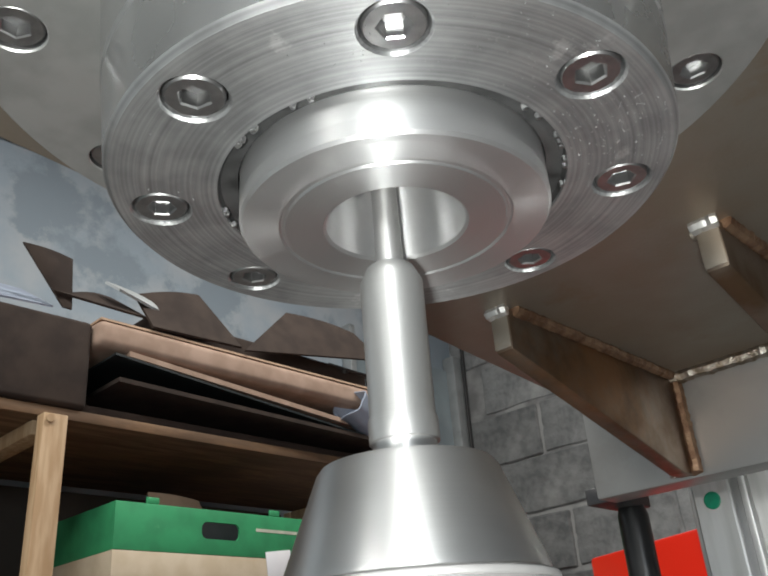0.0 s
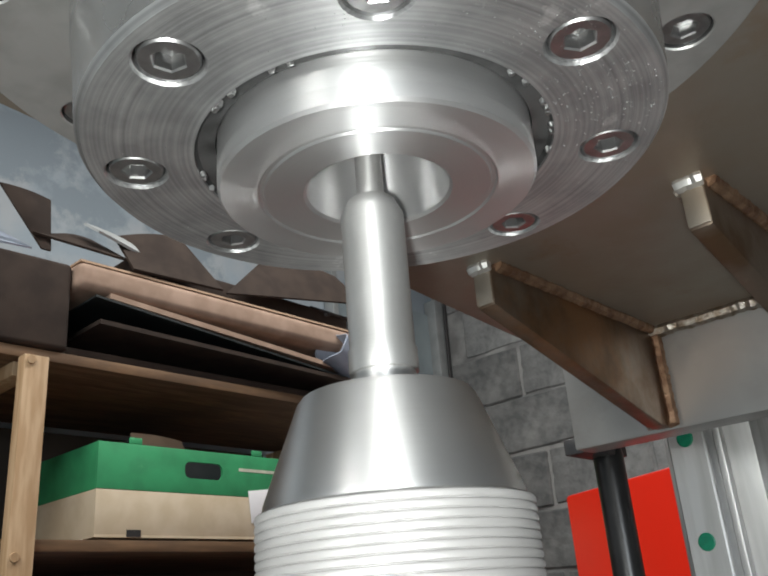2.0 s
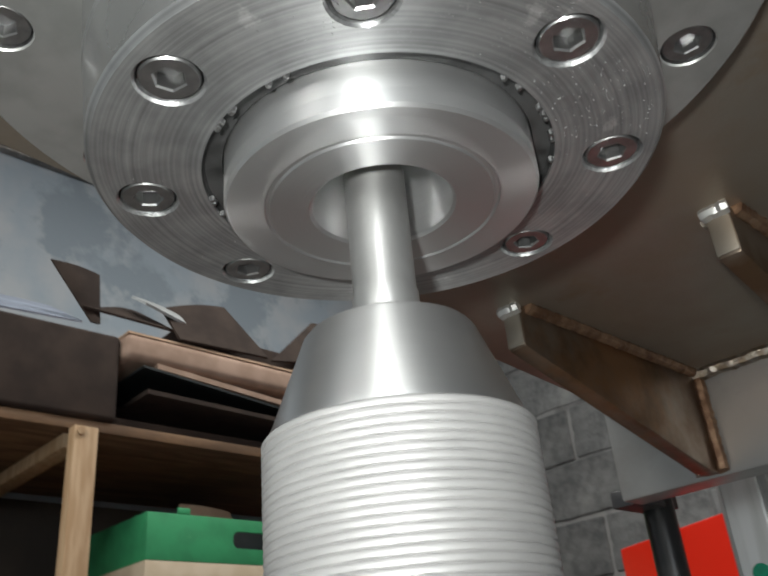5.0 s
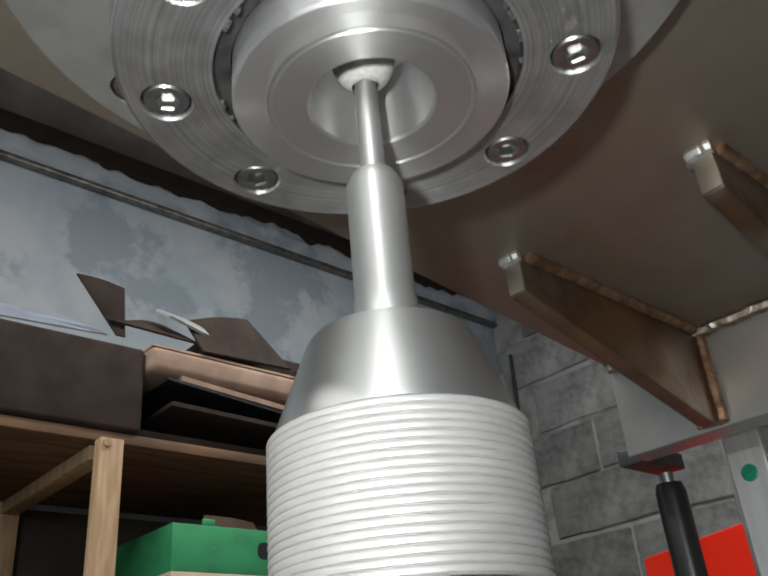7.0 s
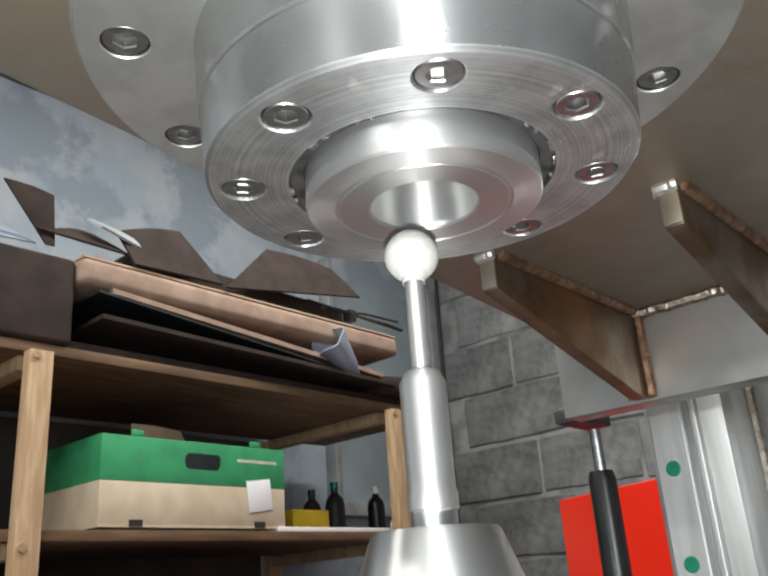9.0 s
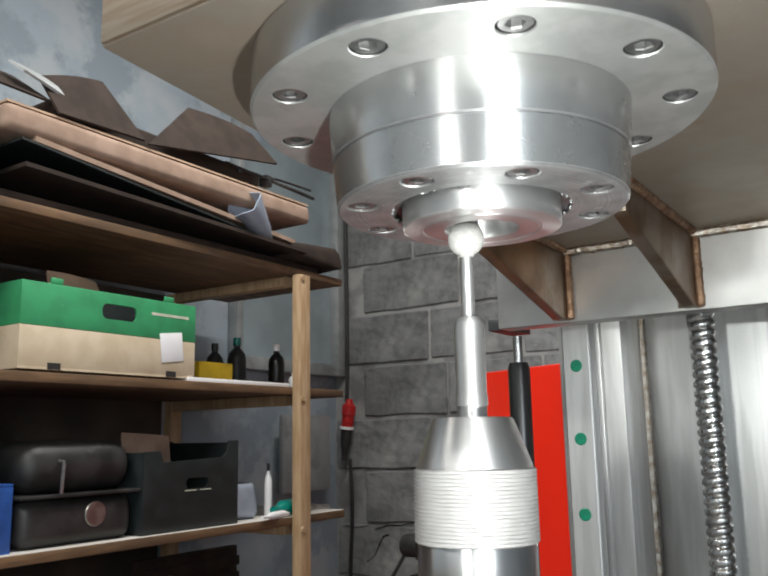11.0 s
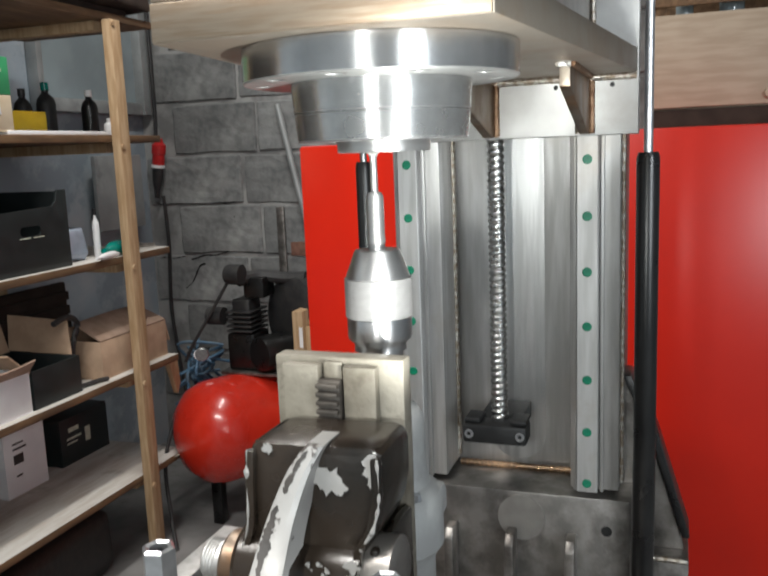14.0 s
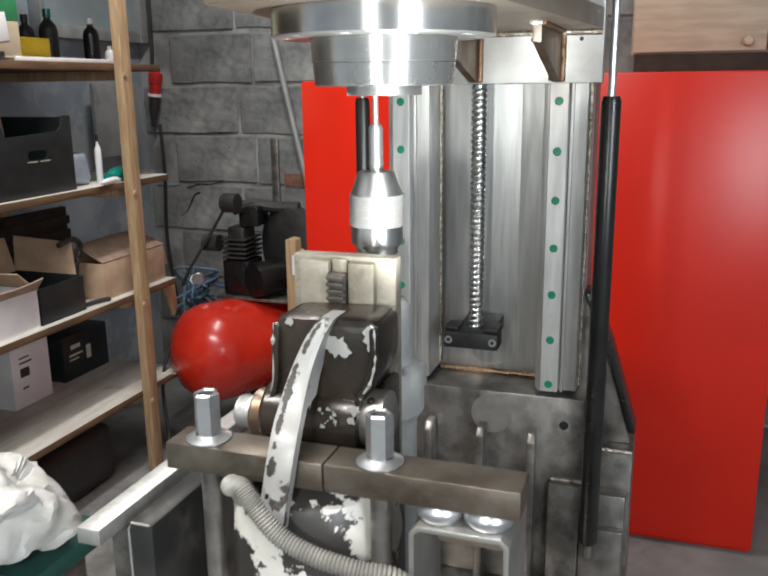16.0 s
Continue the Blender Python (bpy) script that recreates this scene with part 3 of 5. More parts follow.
# upper works
for x0, x1, sy in ((-0.1005, -0.0815, 0.012), (0.0835, 0.1035, -0.02)):
    part("cheek_plate", prism([(-0.088, 0.0), (0.33, 0.0), (0.33, 0.26), (-0.088, 0.26)], x1 - x0, Matrix(((0, 0, 1, x0), (1, 0, 0, 0), (0, 1, 0, PB + 0.0227), (0, 0, 0, 1))), 0.0012), DARKSTEEL, head, "upright cheek plate bolted to the head plate")
    part("front_edge", box((x0 + 0.0008, -0.0898, PB + 0.0235), (x1 - 0.0008, -0.0875, PB + 0.282), 0.0005), EDGE, head, "bright cut edge of the cheek plate")
for x, z in ((-0.0965, 0.044), (-0.0872, 0.0405)):
    o = part("cheek_bolt", lathe([(0, 0.005), (0.003, 0.005), (0.0037, 0.004), (0.0039, 0.001), (0.0045, 0.0008), (0.0045, 0)], 20), CHROME, head, "bright cap screw")
    o.matrix_local = Matrix.Translation((x, -0.09, PB + z)) @ pose(0, 0, 0, 90)
o = part("cheek_bolt", lathe([(0, 0.005), (0.0034, 0.005), (0.0042, 0.004), (0.0044, 0.001), (0.0058, 0.0008), (0.0058, 0)], 20), CHROME, head, "bright cap screw")
o.matrix_local = Matrix.Translation((0.0935, -0.09, PB + 0.04)) @ pose(0, 0, 0, 90)
# added dark backing: mill scale together with the shade between the cheeks
part("shade_backing", box((-0.081, 0.322, PB + 0.0227), (0.083, 0.3302, PB + 0.28), 0.001), DARKSTEEL, head)
part("motor_housing", lathe([(0.0, PB + 0.0227), (0.062, PB + 0.0227), (0.062, PB + 0.058), (0.0612, PB + 0.0586), (0.0612, PB + 0.06), (0.062, PB + 0.0606), (0.062, PB + 0.24), (0.0, PB + 0.24)], 96, Matrix.Translation((0.0046, 0.005, 0))), TURNED, head, "turned steel spindle housing")
for s in (-1, 1):
    web = [(0.1042 * s, 0.15), (0.1105 * s, 0.15), (0.149 * s, 0.3285), (0.1042 * s, 0.3285)]
    for z0 in (0.147, 0.246):
        part("upper_gusset", prism(web, 0.011, Matrix.Translation((0, 0, z0)), 0.0008), RUSTY, head, "flat triangular web beside the cheek plate")
        part("gusset_weld", bead((0.106 * s, 0.3285, z0 - 0.001), (0.147 * s, 0.3285, z0 - 0.001), 0.0028, 12), WELD, head)
        part("cut_end", box((min(0.1044 * s, 0.1106 * s), 0.1488, z0 + 0.0008), (max(0.1044 * s, 0.1106 * s), 0.1499, z0 + 0.0102), 0.0003), BRIGHT, head)
    part("gusset_weld", bead((0.106 * s, 0.3285, 0.085), (0.106 * s, 0.3285, 0.25), 0.0028, 13), WELD, head)
for x, z in ((0.128, 0.236), (0.128, 0.225)):
    part("drilled_hole", lathe([(0, 0), (0.0018, 0), (0.002, 0.0006)], 14, Matrix.Translation((x, 0.3300, z)) @ pose(0, 0, 0, -90)), SHADOW, head)
part("rod_end", lathe([(0.0046, 0.232), (0.0062, 0.233), (0.0068, 0.236), (0.0068, 0.29), (0.0046, 0.292)], 18, Matrix.Translation((0.1565, 0.372, 0)), closed=True), GREYSTEEL, head, "pale end fitting of the rod")
part("rod_stop", box((0.151, 0.36, 0.2925), (0.2, 0.384, 0.302), 0.001), BRIGHT, head)
part("gas_spring_rod", lathe([(0, -0.14), (0.0045, -0.14), (0.0045, 0.3), (0, 0.3)], 18, Matrix.Translation((0.1565, 0.372, 0))), ZINC, head, "bright gas spring rod")
part("rod_bracket", box((-0.166, 0.3515, 0.002), (-0.147, 0.397, 0.012), 0.001), BLACKRUB, head)
part("gas_spring_rod", lathe([(0, -0.14), (0.004, -0.14), (0.004, 0.0)], 18, Matrix.Translation((-0.155, 0.386, 0))), CHROME, head, "bright gas spring rod")
for x in (LX, RX):
    for z in (0.012, 0.2):
        part("rail_carriage", box((x - 0.035, 0.3515, z), (x + 0.035, 0.3865, z + 0.08), 0.002), GROUND, head)
part("screw_nut", lathe([(0.011, 0.014), (0.018, 0.014), (0.018, 0.05), (0.011, 0.05)], 28, Matrix.Translation((SCREWX, SCREWY, 0)), closed=True), GROUND, head)

FT = 0.0365
flange = part("spindle_flange", lathe([(0.05, FT), (0.0865, FT), (0.0875, FT + 0.001), (0.0875, PB - 0.0005), (0.05, PB - 0.0005)], 128, closed=True), TURNED, head, "turned steel mounting flange")
flange.matrix_local = HC
holes = bmesh.new()
for k in range(10):
    a = radians(-90 + 36 * k)
    lathe([(0, FT - 0.001), (0.0074, FT - 0.001), (0.0062, FT + 0.0004), (0.0062, FT + 0.006), (0, FT + 0.006)], 28, Matrix.Translation((0.0748 * math.cos(a), 0.0748 * math.sin(a), 0)), holes)
for v in holes.verts:
    v.co += Vector((0.0046, 0.0031, 0))
cut(flange, holes)
flange.data.materials.append(FLANGEFACE)
for p in flange.data.polygons:
    if p.normal.z < -0.6:
        p.material_index = 1
screw_big = None
for k in range(10):
    a = radians(-90 + 36 * k)
    m = HC @ Matrix.Translation((0.0748 * math.cos(a), 0.0748 * math.sin(a), FT + 0.0008)) @ pose(0, 0, 0, 0, 0, 17 * k)
    if screw_big is None:
        screw_big = part("flange_screw", socket_screw(0.0058, 0.0031), CHROME, head, "bright socket head screw")
        screw_big.matrix_local = m
    else:
        c = screw_big.copy()
        scene.collection.objects.link(c)
        c.matrix_local = m

ring = part("bearing_ring", lathe([(0.0342, 0.0), (0.0538, 0.0), (0.0549, 0.0011), (0.0563, 0.0168), (0.0556, 0.0172), (0.0556, 0.0178), (0.0566, 0.0182), (0.0578, 0.0364), (0.0342, 0.0364)], 160, closed=True), FACED, head, "turned bearing cover ring with scratched face")
ring.matrix_local = HC
holes = bmesh.new()
for k in range(8):
    a = radians(-0.9 + 45 * k)
    lathe([(0, -0.001), (0.0069, -0.001), (0.0056, 0.0005), (0.0056, 0.006), (0, 0.006)], 28, Matrix.Translation((0.0046 + 0.0458 * math.cos(a), 0.0031 + 0.0458 * math.sin(a), 0)), holes)
cut(ring, holes)
ring.data.materials.append(RINGSIDE)
for p in ring.data.polygons:
    if abs(p.normal.z) < 0.6 and (p.center.x ** 2 + p.center.y ** 2) ** 0.5 > 0.053:
        p.material_index = 1
screw_small = None
for k in range(8):
    a = radians(-0.9 + 45 * k)
    m = HC @ Matrix.Translation((0.0458 * math.cos(a), 0.0458 * math.sin(a), 0.0004)) @ pose(0, 0, 0, 0, 0, 23 * k)
    if screw_small is None:
        screw_small = part("ring_screw", socket_screw(0.0051, 0.0027), CHROME, head, "bright socket head screw")
        screw_small.matrix_local = m
    else:
        c = screw_small.copy()
        scene.collection.objects.link(c)
        c.matrix_local = m
bm = lathe([(0.0341, 0.0005), (0.0336, 0.0016), (0.0318, 0.0022), (0.0304, 0.0022), (0.0304, 0.006)], 96)
gap = part("seal_groove", bm, SEALGREY, head, "oily seal ring")
gap.matrix_local = HC
rnd = random.Random(4)
drop = None
for k in range(22):
    a = radians(rnd.choice((15, 30, 205, 260, 275)) + rnd.uniform(-22, 22))
    m = HC @ Matrix.Translation((0.0337 * math.cos(a), 0.0337 * math.sin(a), 0.0006))
    if drop is None:
        drop = part("grease_bead", lathe([(0, -0.0012), (0.0005, -0.0009), (0.0007, 0), (0.0, 0.0006)], 8), CHROME, head, "tiny shiny bead in the groove")
    else:
        drop = drop.copy()
        scene.collection.objects.link(drop)
    drop.matrix_local = m
rnd = random.Random(21)
bm = bmesh.new()
for k in range(420):
    a = radians(rnd.gauss(8, 26) if k < 320 else rnd.uniform(0, 360))
    r = rnd.uniform(0.0352, 0.0535)
    size = rnd.uniform(0.00005, 0.00014)
    bits = bmesh.ops.create_icosphere(bm, subdivisions=1, radius=size)["verts"]
    bmesh.ops.translate(bm, vec=(r * math.cos(a), r * math.sin(a), -0.0001), verts=bits)
swarf = part("metal_dust", bm, CHROME, head, "fine bright swarf sticking to the ring")
swarf["kind"] = "stuff"
swarf.matrix_local = HC
# rotating spindle nose with its ground bore
nose = part("spindle_nose", lathe([(0.0, 0.0121), (0.0302, 0.0121), (0.0302, 0.006), (0.0301, 0.005), (0.0301, -0.0066), (0.0295, -0.0072), (0.0226, -0.0073), (0.0223, -0.0069), (0.0217, -0.0069), (0.0214, -0.0073), (0.0142, -0.0073), (0.0136, -0.0067),
                                   (0.0112, 0.0115), (0.0, 0.0118)], 128), NOSE, head, "rotating slotted spindle nose with a ground tapered bore")
slots = bmesh.new()
for k in range(8):
    box((0.0228, -0.0016, -0.009), (0.0315, 0.0016, -0.0035), 0, slots, pose(0, 0, 0, 0, 0, 45 * k))
cut(nose, slots)
nose.matrix_local = HC

# ---- grinding attachment on the table ----
TX, TY = -0.005, 0.008
table_things = []
grinder = thing("grinding_attachment", "upright grinding spindle on a worn drill press slide", "grinding attachment")
table_things.append(grinder)
rotor = part("grinding_mandrel", lathe([(0.0, 1.407), (0.0056, 1.407), (0.0056, 1.4122), (0.0061, 1.4124), (0.0061, 1.4165), (0.0058, 1.417), (0.0059, 1.4428), (0.0046, 1.4456), (0.0042, 1.446), (0.0028, 1.446), (0.0026, 1.4478), (0.0024, 1.4705), (0.0, 1.4706)], 48), MANDREL, grinder, "ground steel mandrel with a thin neck")
rotor.matrix_local = Matrix.Translation((TX, TY, 0))
stone = part("grinding_stone", lathe([(0.003, 1.4695)] + [(0.0071 * math.sin(radians(a)), 1.4772 - 0.0071 * math.cos(radians(a))) for a in range(25, 181, 8)], 40), STONE, rotor, "white ball-shaped grinding stone")
bm = lathe([(0.0056, 1.4078), (0.0146, 1.408), (0.0154, 1.407), (0.0214, 1.391), (0.0216, 1.3898), (0.0218, 1.3896)], 96)
part("collet_nose", bm, SATIN, rotor, "polished conical collet nut")
ribs = [(0.0218, 1.3896)]
for k in range(19):
    z = 1.3894 - 0.00137 * k
    ribs += [(0.02245, z), (0.02272, z - 0.00022), (0.0228, z - 0.0005), (0.0228, z - 0.00085), (0.02272, z - 0.00113), (0.02245, z - 0.00134)]
part("ribbed_grip", lathe(ribs + [(0.0218, 1.3632)], 96), KNURL, rotor, "ribbed matt grip ring")
part("collet_body", lathe([(0.0216, 1.3632), (0.0219, 1.3626), (0.0219, 1.3495), (0.0214, 1.348), (0.0185, 1.3455), (0.0175, 1.3435), (0.0178, 1.340), (0.015, 1.3395), (0.0145, 1.325), (0.0, 1.325)], 96), GROUND, rotor, "polished collet chuck body")

BY = -0.05
part("slide_plate", box((-0.0555, BY, 1.15), (0.03, BY + 0.014, 1.3525), 0.0012), CREAM, grinder, "cream coloured iron slide plate")
part("slide_way", box((-0.047, BY - 0.008, 1.16), (-0.0228, BY - 0.0004, 1.349), 0.001), CREAM, grinder)
part("slide_way", box((-0.0065, BY - 0.008, 1.16), (0.0145, BY - 0.0004, 1.3485), 0.001), CREAM, grinder)
part("slide_way", box((-0.0205, BY - 0.004, 1.33), (-0.0085, BY - 0.0004, 1.3505), 0.0008), CREAM, grinder)
rack = box((-0.0222, BY - 0.011, 1.2), (-0.0078, BY - 0.0044, 1.3405), 0.0005)
for k in range(26):
    z = 1.2 + 0.0054 * k
    rack = box((-0.0222, BY - 0.0155, z + 0.0012), (-0.0078, BY - 0.0108, z + 0.0042), 0.0009, rack)
part("gear_rack", rack, DARKIRON, grinder, "dark toothed gear rack")
# spindle barrel behind the plate
part("spindle_barrel", lathe([(0, 1.325), (0.0165, 1.325), (0.0185, 1.322), (0.0185, 1.306), (0.024, 1.303), (0.0275, 1.297), (0.0285, 1.288), (0.0285, 1.262), (0.031, 1.25), (0.0375, 1.244), (0.0395, 1.239), (0.0395, 1.206), (0.036, 1.201), (0.033, 1.195), (0.033, 1.05), (0, 1.05)], 48, Matrix.Translation((TX, TY, 0))), GREYPAINT, grinder, "light grey painted spindle barrel")
for a in (-35, -75):
    part("barrel_bolt", lathe([(0, 0.005), (0.003, 0.005), (0.0034, 0.004), (0.0034, 0.0)], 6, Matrix.Translation((TX + 0.0345 * math.cos(radians(a)), TY + 0.0345 * math.sin(radians(a)), 1.2455))), ZINC, grinder, "small bright hex bolt")
part("barrel_web", box((-0.03, BY + 0.0145, 1.12), (0.02, TY - 0.005, 1.295), 0.004), GREYPAINT, grinder)
lug = part("clamp_lug", box((0.008, 0.0, 1.222), (0.034, 0.03, 1.246), 0.006), GREYPAINT, grinder)
# cast bracket with black paint, worn white along its edges
out = [(-0.043, 1.3165), (-0.036, 1.319), (0.03, 1.3215), (0.0385, 1.318), (0.0385, 1.293), (0.0345, 1.275), (0.026, 1.262), (0.0235, 1.235), (0.0235, 1.18), (-0.052, 1.18), (-0.055, 1.225), (-0.051, 1.252), (-0.0455, 1.27), (-0.0445, 1.295)]
part("cast_bracket", prism(out, 0.048, Matrix(((1, 0, 0, 0), (0, 0, -1, BY - 0.0165), (0, 1, 0, 0), (0, 0, 0, 1))), 0.005), PEELED, grinder, "cast bracket with chipped black paint over white")
part("bracket_side", box((0.0275, BY - 0.064, 1.18), (0.0335, BY - 0.002, 1.262), 0.002), PEELED, grinder)
part("pivot_tube", lathe([(0, -0.042), (0.024, -0.042), (0.026, -0.039), (0.026, 0.036), (0.0, 0.036)], 40, Matrix.Translation((-0.012, BY - 0.052, 1.238)) @ pose(0, 0, 0, 0, 90)), PEELED, grinder)
part("pivot_boss", lathe([(0, 0.03), (0.019, 0.03), (0.021, 0.034), (0.021, 0.052), (0.016, 0.054), (0.0, 0.054)], 36, Matrix.Translation((-0.012, BY - 0.05, 1.243)) @ pose(0, 0, 0, 0, 90)), DARKSTEEL, grinder)
sh = lathe([(0, -0.078), (0.011, -0.078), (0.0125, -0.0765), (0.0125, -0.05), (0, -0.05)], 30)
for k in range(4):
    lathe([(0.0125, -0.0755 + 0.002 * k), (0.0132, -0.0748 + 0.002 * k), (0.0125, -0.074 + 0.002 * k)], 24, None, sh)
sh.transform(Matrix.Translation((-0.005, BY - 0.05, 1.235)) @ pose(0, 0, 0, 0, 90))
part("pivot_pin", sh, BRIGHT, grinder, "bright threaded pivot pin")
part("pivot_collar", lathe([(0.012, -0.062), (0.0185, -0.062), (0.02, -0.06), (0.02, -0.05), (0.012, -0.05)], 36, Matrix.Translation((-0.005, BY - 0.05, 1.235)) @ pose(0, 0, 0, 0, 90), closed=True), RUSTY, grinder)
arm = curve_points([(0.001, -0.116, 1.3217), (-0.006, -0.124, 1.3087), (-0.0125, -0.135, 1.2861), (-0.0128, -0.152, 1.2669), (-0.009, -0.172, 1.254), (-0.009, -0.1815, 1.2367), (-0.0115, -0.1835, 1.2194), (-0.0138, -0.185, 1.2055), (-0.0155, -0.186, 1.192)], 34)
bm = bmesh.new()
rows = []
for i, p in enumerate(arm):
    w = 0.0052 + 0.0043 * min(1, i / 14)
    back = 0.02 if i < 13 else 0.006
    rows.append([bm.verts.new(p + Vector(d)) for d in ((-w, back, 0), (-w, -0.003, 0), (-w * 0.6, -0.005, 0), (w * 0.6, -0.005, 0), (w, -0.003, 0), (w, back, 0))])
for a, b in zip(rows, rows[1:]):
    for k in range(6):
        bm.faces.new((a[k], a[(k + 1) % 6], b[(k + 1) % 6], b[k]))
bm.faces.new(rows[0]), bm.faces.new(rows[-1])
part("curved_rib", bm, WHITEARM, grinder, "curved rib with chipped white paint")
for k, (i0, i1, side, wide) in enumerate(((1, 4, -0.25, 0.0016), (4, 6, -0.3, 0.0019), (7, 13, -0.5, 0.0027), (13, 16, -0.58, 0.0022), (17, 18, -0.6, 0.0016), (19, 22, -0.6, 0.003), (25, 26, -0.6, 0.0015), (28, 31, -0.6, 0.0026), (31, 33, 0.4, 0.0028))):
    rr = random.Random(40 + k)
    run = [arm[i0].lerp(arm[min(i0 + 1, 33)], 0)] + [arm[i] for i in range(i0 + 1, i1 + 1)]
    fine_run = curve_points(run, 4 * len(run)) if len(run) > 1 else run
    bm = bmesh.new()
    rows = []
    for i, p in enumerate(fine_run):
        u = i / (len(fine_run) - 1)
        w = wide * (0.25 + math.sin(math.pi * u) ** 0.5)
        c = p + Vector((side * 0.0075, -0.0054, 0))
        rows.append([bm.verts.new(c + Vector((-w * rr.uniform(0.5, 1.1), 0, 0))), bm.verts.new(c + Vector((w * rr.uniform(0.3, 1.2), 0, 0)))])
    for a, b in zip(rows, rows[1:]):
        bm.faces.new((a[0], a[1], b[1], b[0]))
    top = bmesh.ops.extrude_face_region(bm, geom=bm.faces[:])
    bmesh.ops.translate(bm, vec=(0, 0.0006, 0), verts=[v for v in top["geom"] if isinstance(v, bmesh.types.BMVert)])
    part("paint_chip", bm, BLACKCHIP, grinder, "long patch where paint has flaked off", smooth=False)
for k, (x, z, r) in enumerate(((0.032, 1.313, 0.0055), (0.03, 1.307, 0.004), (0.023, 1.258, 0.005), (0.021, 1.25, 0.0035), (0.008, 1.3, 0.0095), (0.0, 1.302, 0.008), (0.013, 1.297, 0.005), (-0.03, 1.316, 0.004), (0.0315, 1.302, 0.0035)) + tuple((0.003 + 0.006 * math.sin(5.1 * j), 1.25 + 0.007 * math.cos(3.7 * j), 0.0007 + 0.0009 * (j % 3 == 0)) for j in range(16))):
    rr = random.Random(k)
    chip = [(x + r * rr.uniform(0.45, 1.15) * math.cos(a / 16 * 2 * math.pi), z + r * rr.uniform(0.45, 1.1) * math.sin(a / 16 * 2 * math.pi)) for a in range(16)]
    depth = (BY - 0.0642 if z > 1.27 else BY - 0.0768) - 0.00012 * (k % 9)
    part("paint_chip", prism(chip, 0.0008, Matrix(((1, 0, 0, 0), (0, 0, -1, depth), (0, 1, 0, 0), (0, 0, 0, 1)))), WHITEARM, grinder, "patch where white paint shows")
# motor under the bracket
part("motor_shell", lathe([(0, 0.9005), (0.062, 0.9005), (0.0645, 0.93), (0.065, 1.165), (0.0635, 1.186), (0.058, 1.2), (0.047, 1.2075), (0, 1.211)], 56, Matrix.Translation((-0.011, -0.116, 0))), PEELEDWHITE, grinder, "white motor shell with flaking black paint")
part("cable_gland", lathe([(0, 0.0), (0.007, 0.0), (0.008, 0.006), (0.008, 0.016), (0.006, 0.02), (0, 0.02)], 8, Matrix.Translation((-0.036, -0.163, 1.192)) @ pose(0, 0, 0, 30, -20)), ZINC, grinder)
for side in (((-0.0425, 1.315), (-0.0438, 1.296), (-0.0448, 1.271), (-0.0503, 1.252), (-0.0545, 1.226)), ((0.0375, 1.316), (0.0378, 1.294), (0.0338, 1.276), (0.0255, 1.262), (0.0232, 1.24))):
    inner = 0.0055 if side[0][0] < 0 else -0.0055
    rim = list(side) + [(x + inner, z) for x, z in reversed(side)]
    part("side_rim", prism(rim, 0.0055, Matrix(((1, 0, 0, 0), (0, 0, -1, BY - 0.0635), (0, 1, 0, 0), (0, 0, 0, 1))), 0.0012), PEELED, grinder, "raised rim of the cast bracket")
    pts = [(x + inner * 0.25, BY - 0.0685 + 0.0006 * math.sin(9 * i), z) for i, (x, z) in enumerate(side)]
    run = curve_points(pts, 40)
    part("worn_edge", tube(run, 0.001, 6, radii=[0.0007 + 0.0022 * max(0, noise.noise(Vector((i * 0.35, side[0][0] * 90, 0)))) for i in range(len(run))]), WHITEARM, grinder, "worn edge showing white primer")

# clamps: two bars, flange nuts and studs
for name, x0, x1, y0, y1 in (("clamp_bar", -0.104, 0.0163, -0.172, -0.141), ("clamp_bar", 0.0175, 0.1495, -0.172, -0.141)):
    b = tagged(part("clamp_bar", box((x0, y0, 1.2165), (x1, y1, 1.2365), 0.001), IRON), "dark square steel clamp bar lying across the slide foot", "clamp bar", "clamp bars")
    table_things.append(b)
for x in (-0.0775, 0.0525):
    nut = thing("flange_nut", "tall zinc plated hex nut with a round flange", "nut", group="clamp nuts")
    bm = lathe([(0.0058, 0.034), (0.0078, 0.0352), (0.0094, 0.034), (0.0094, 0.004)], 6)
    part("hex_body", bm, ZINC, nut, smooth=False)
    part("flange", lathe([(0.0092, 0.0045), (0.0125, 0.0035), (0.0162, 0.0012), (0.0162, 0.0002), (0.006, 0.0002)], 40), ZINC, nut)
    part("stud", lathe([(0, 0.024), (0.0054, 0.024), (0.0057, 0.023), (0.0057, -0.0198)], 20), DARKSTEEL, nut)
    part("stud", lathe([(0.0075, -0.0205), (0.0075, -0.4), (0, -0.4)], 20), DARKSTEEL, nut)
    nut.matrix_world = Matrix.Translation((x, -0.1565, 1.2367)) @ pose(0, 0, 0, 0, 0, 12)
    table_things.append(nut)
channel = thing("steel_channel", "bent steel channel standing open to the front under the clamp bar", "channel")
out = [(0.0775, 0.9005), (0.0775, 1.198), (0.0825, 1.2035), (0.138, 1.2035), (0.1435, 1.198), (0.1435, 0.9005), (0.1398, 0.9005), (0.1398, 1.1965), (0.137, 1.1995), (0.084, 1.1995), (0.0812, 1.1965), (0.0812, 0.9005)]
part("channel_body", prism(out, 0.07, Matrix(((1, 0, 0, 0), (0, 0, -1, -0.104), (0, 1, 0, 0), (0, 0, 0, 1))), 0.0006), GREYSTEEL, channel)
part("cross_piece", box((0.085, -0.13, 1.168), (0.136, -0.116, 1.19), 0.002), PLATE, channel)
table_things.append(channel)
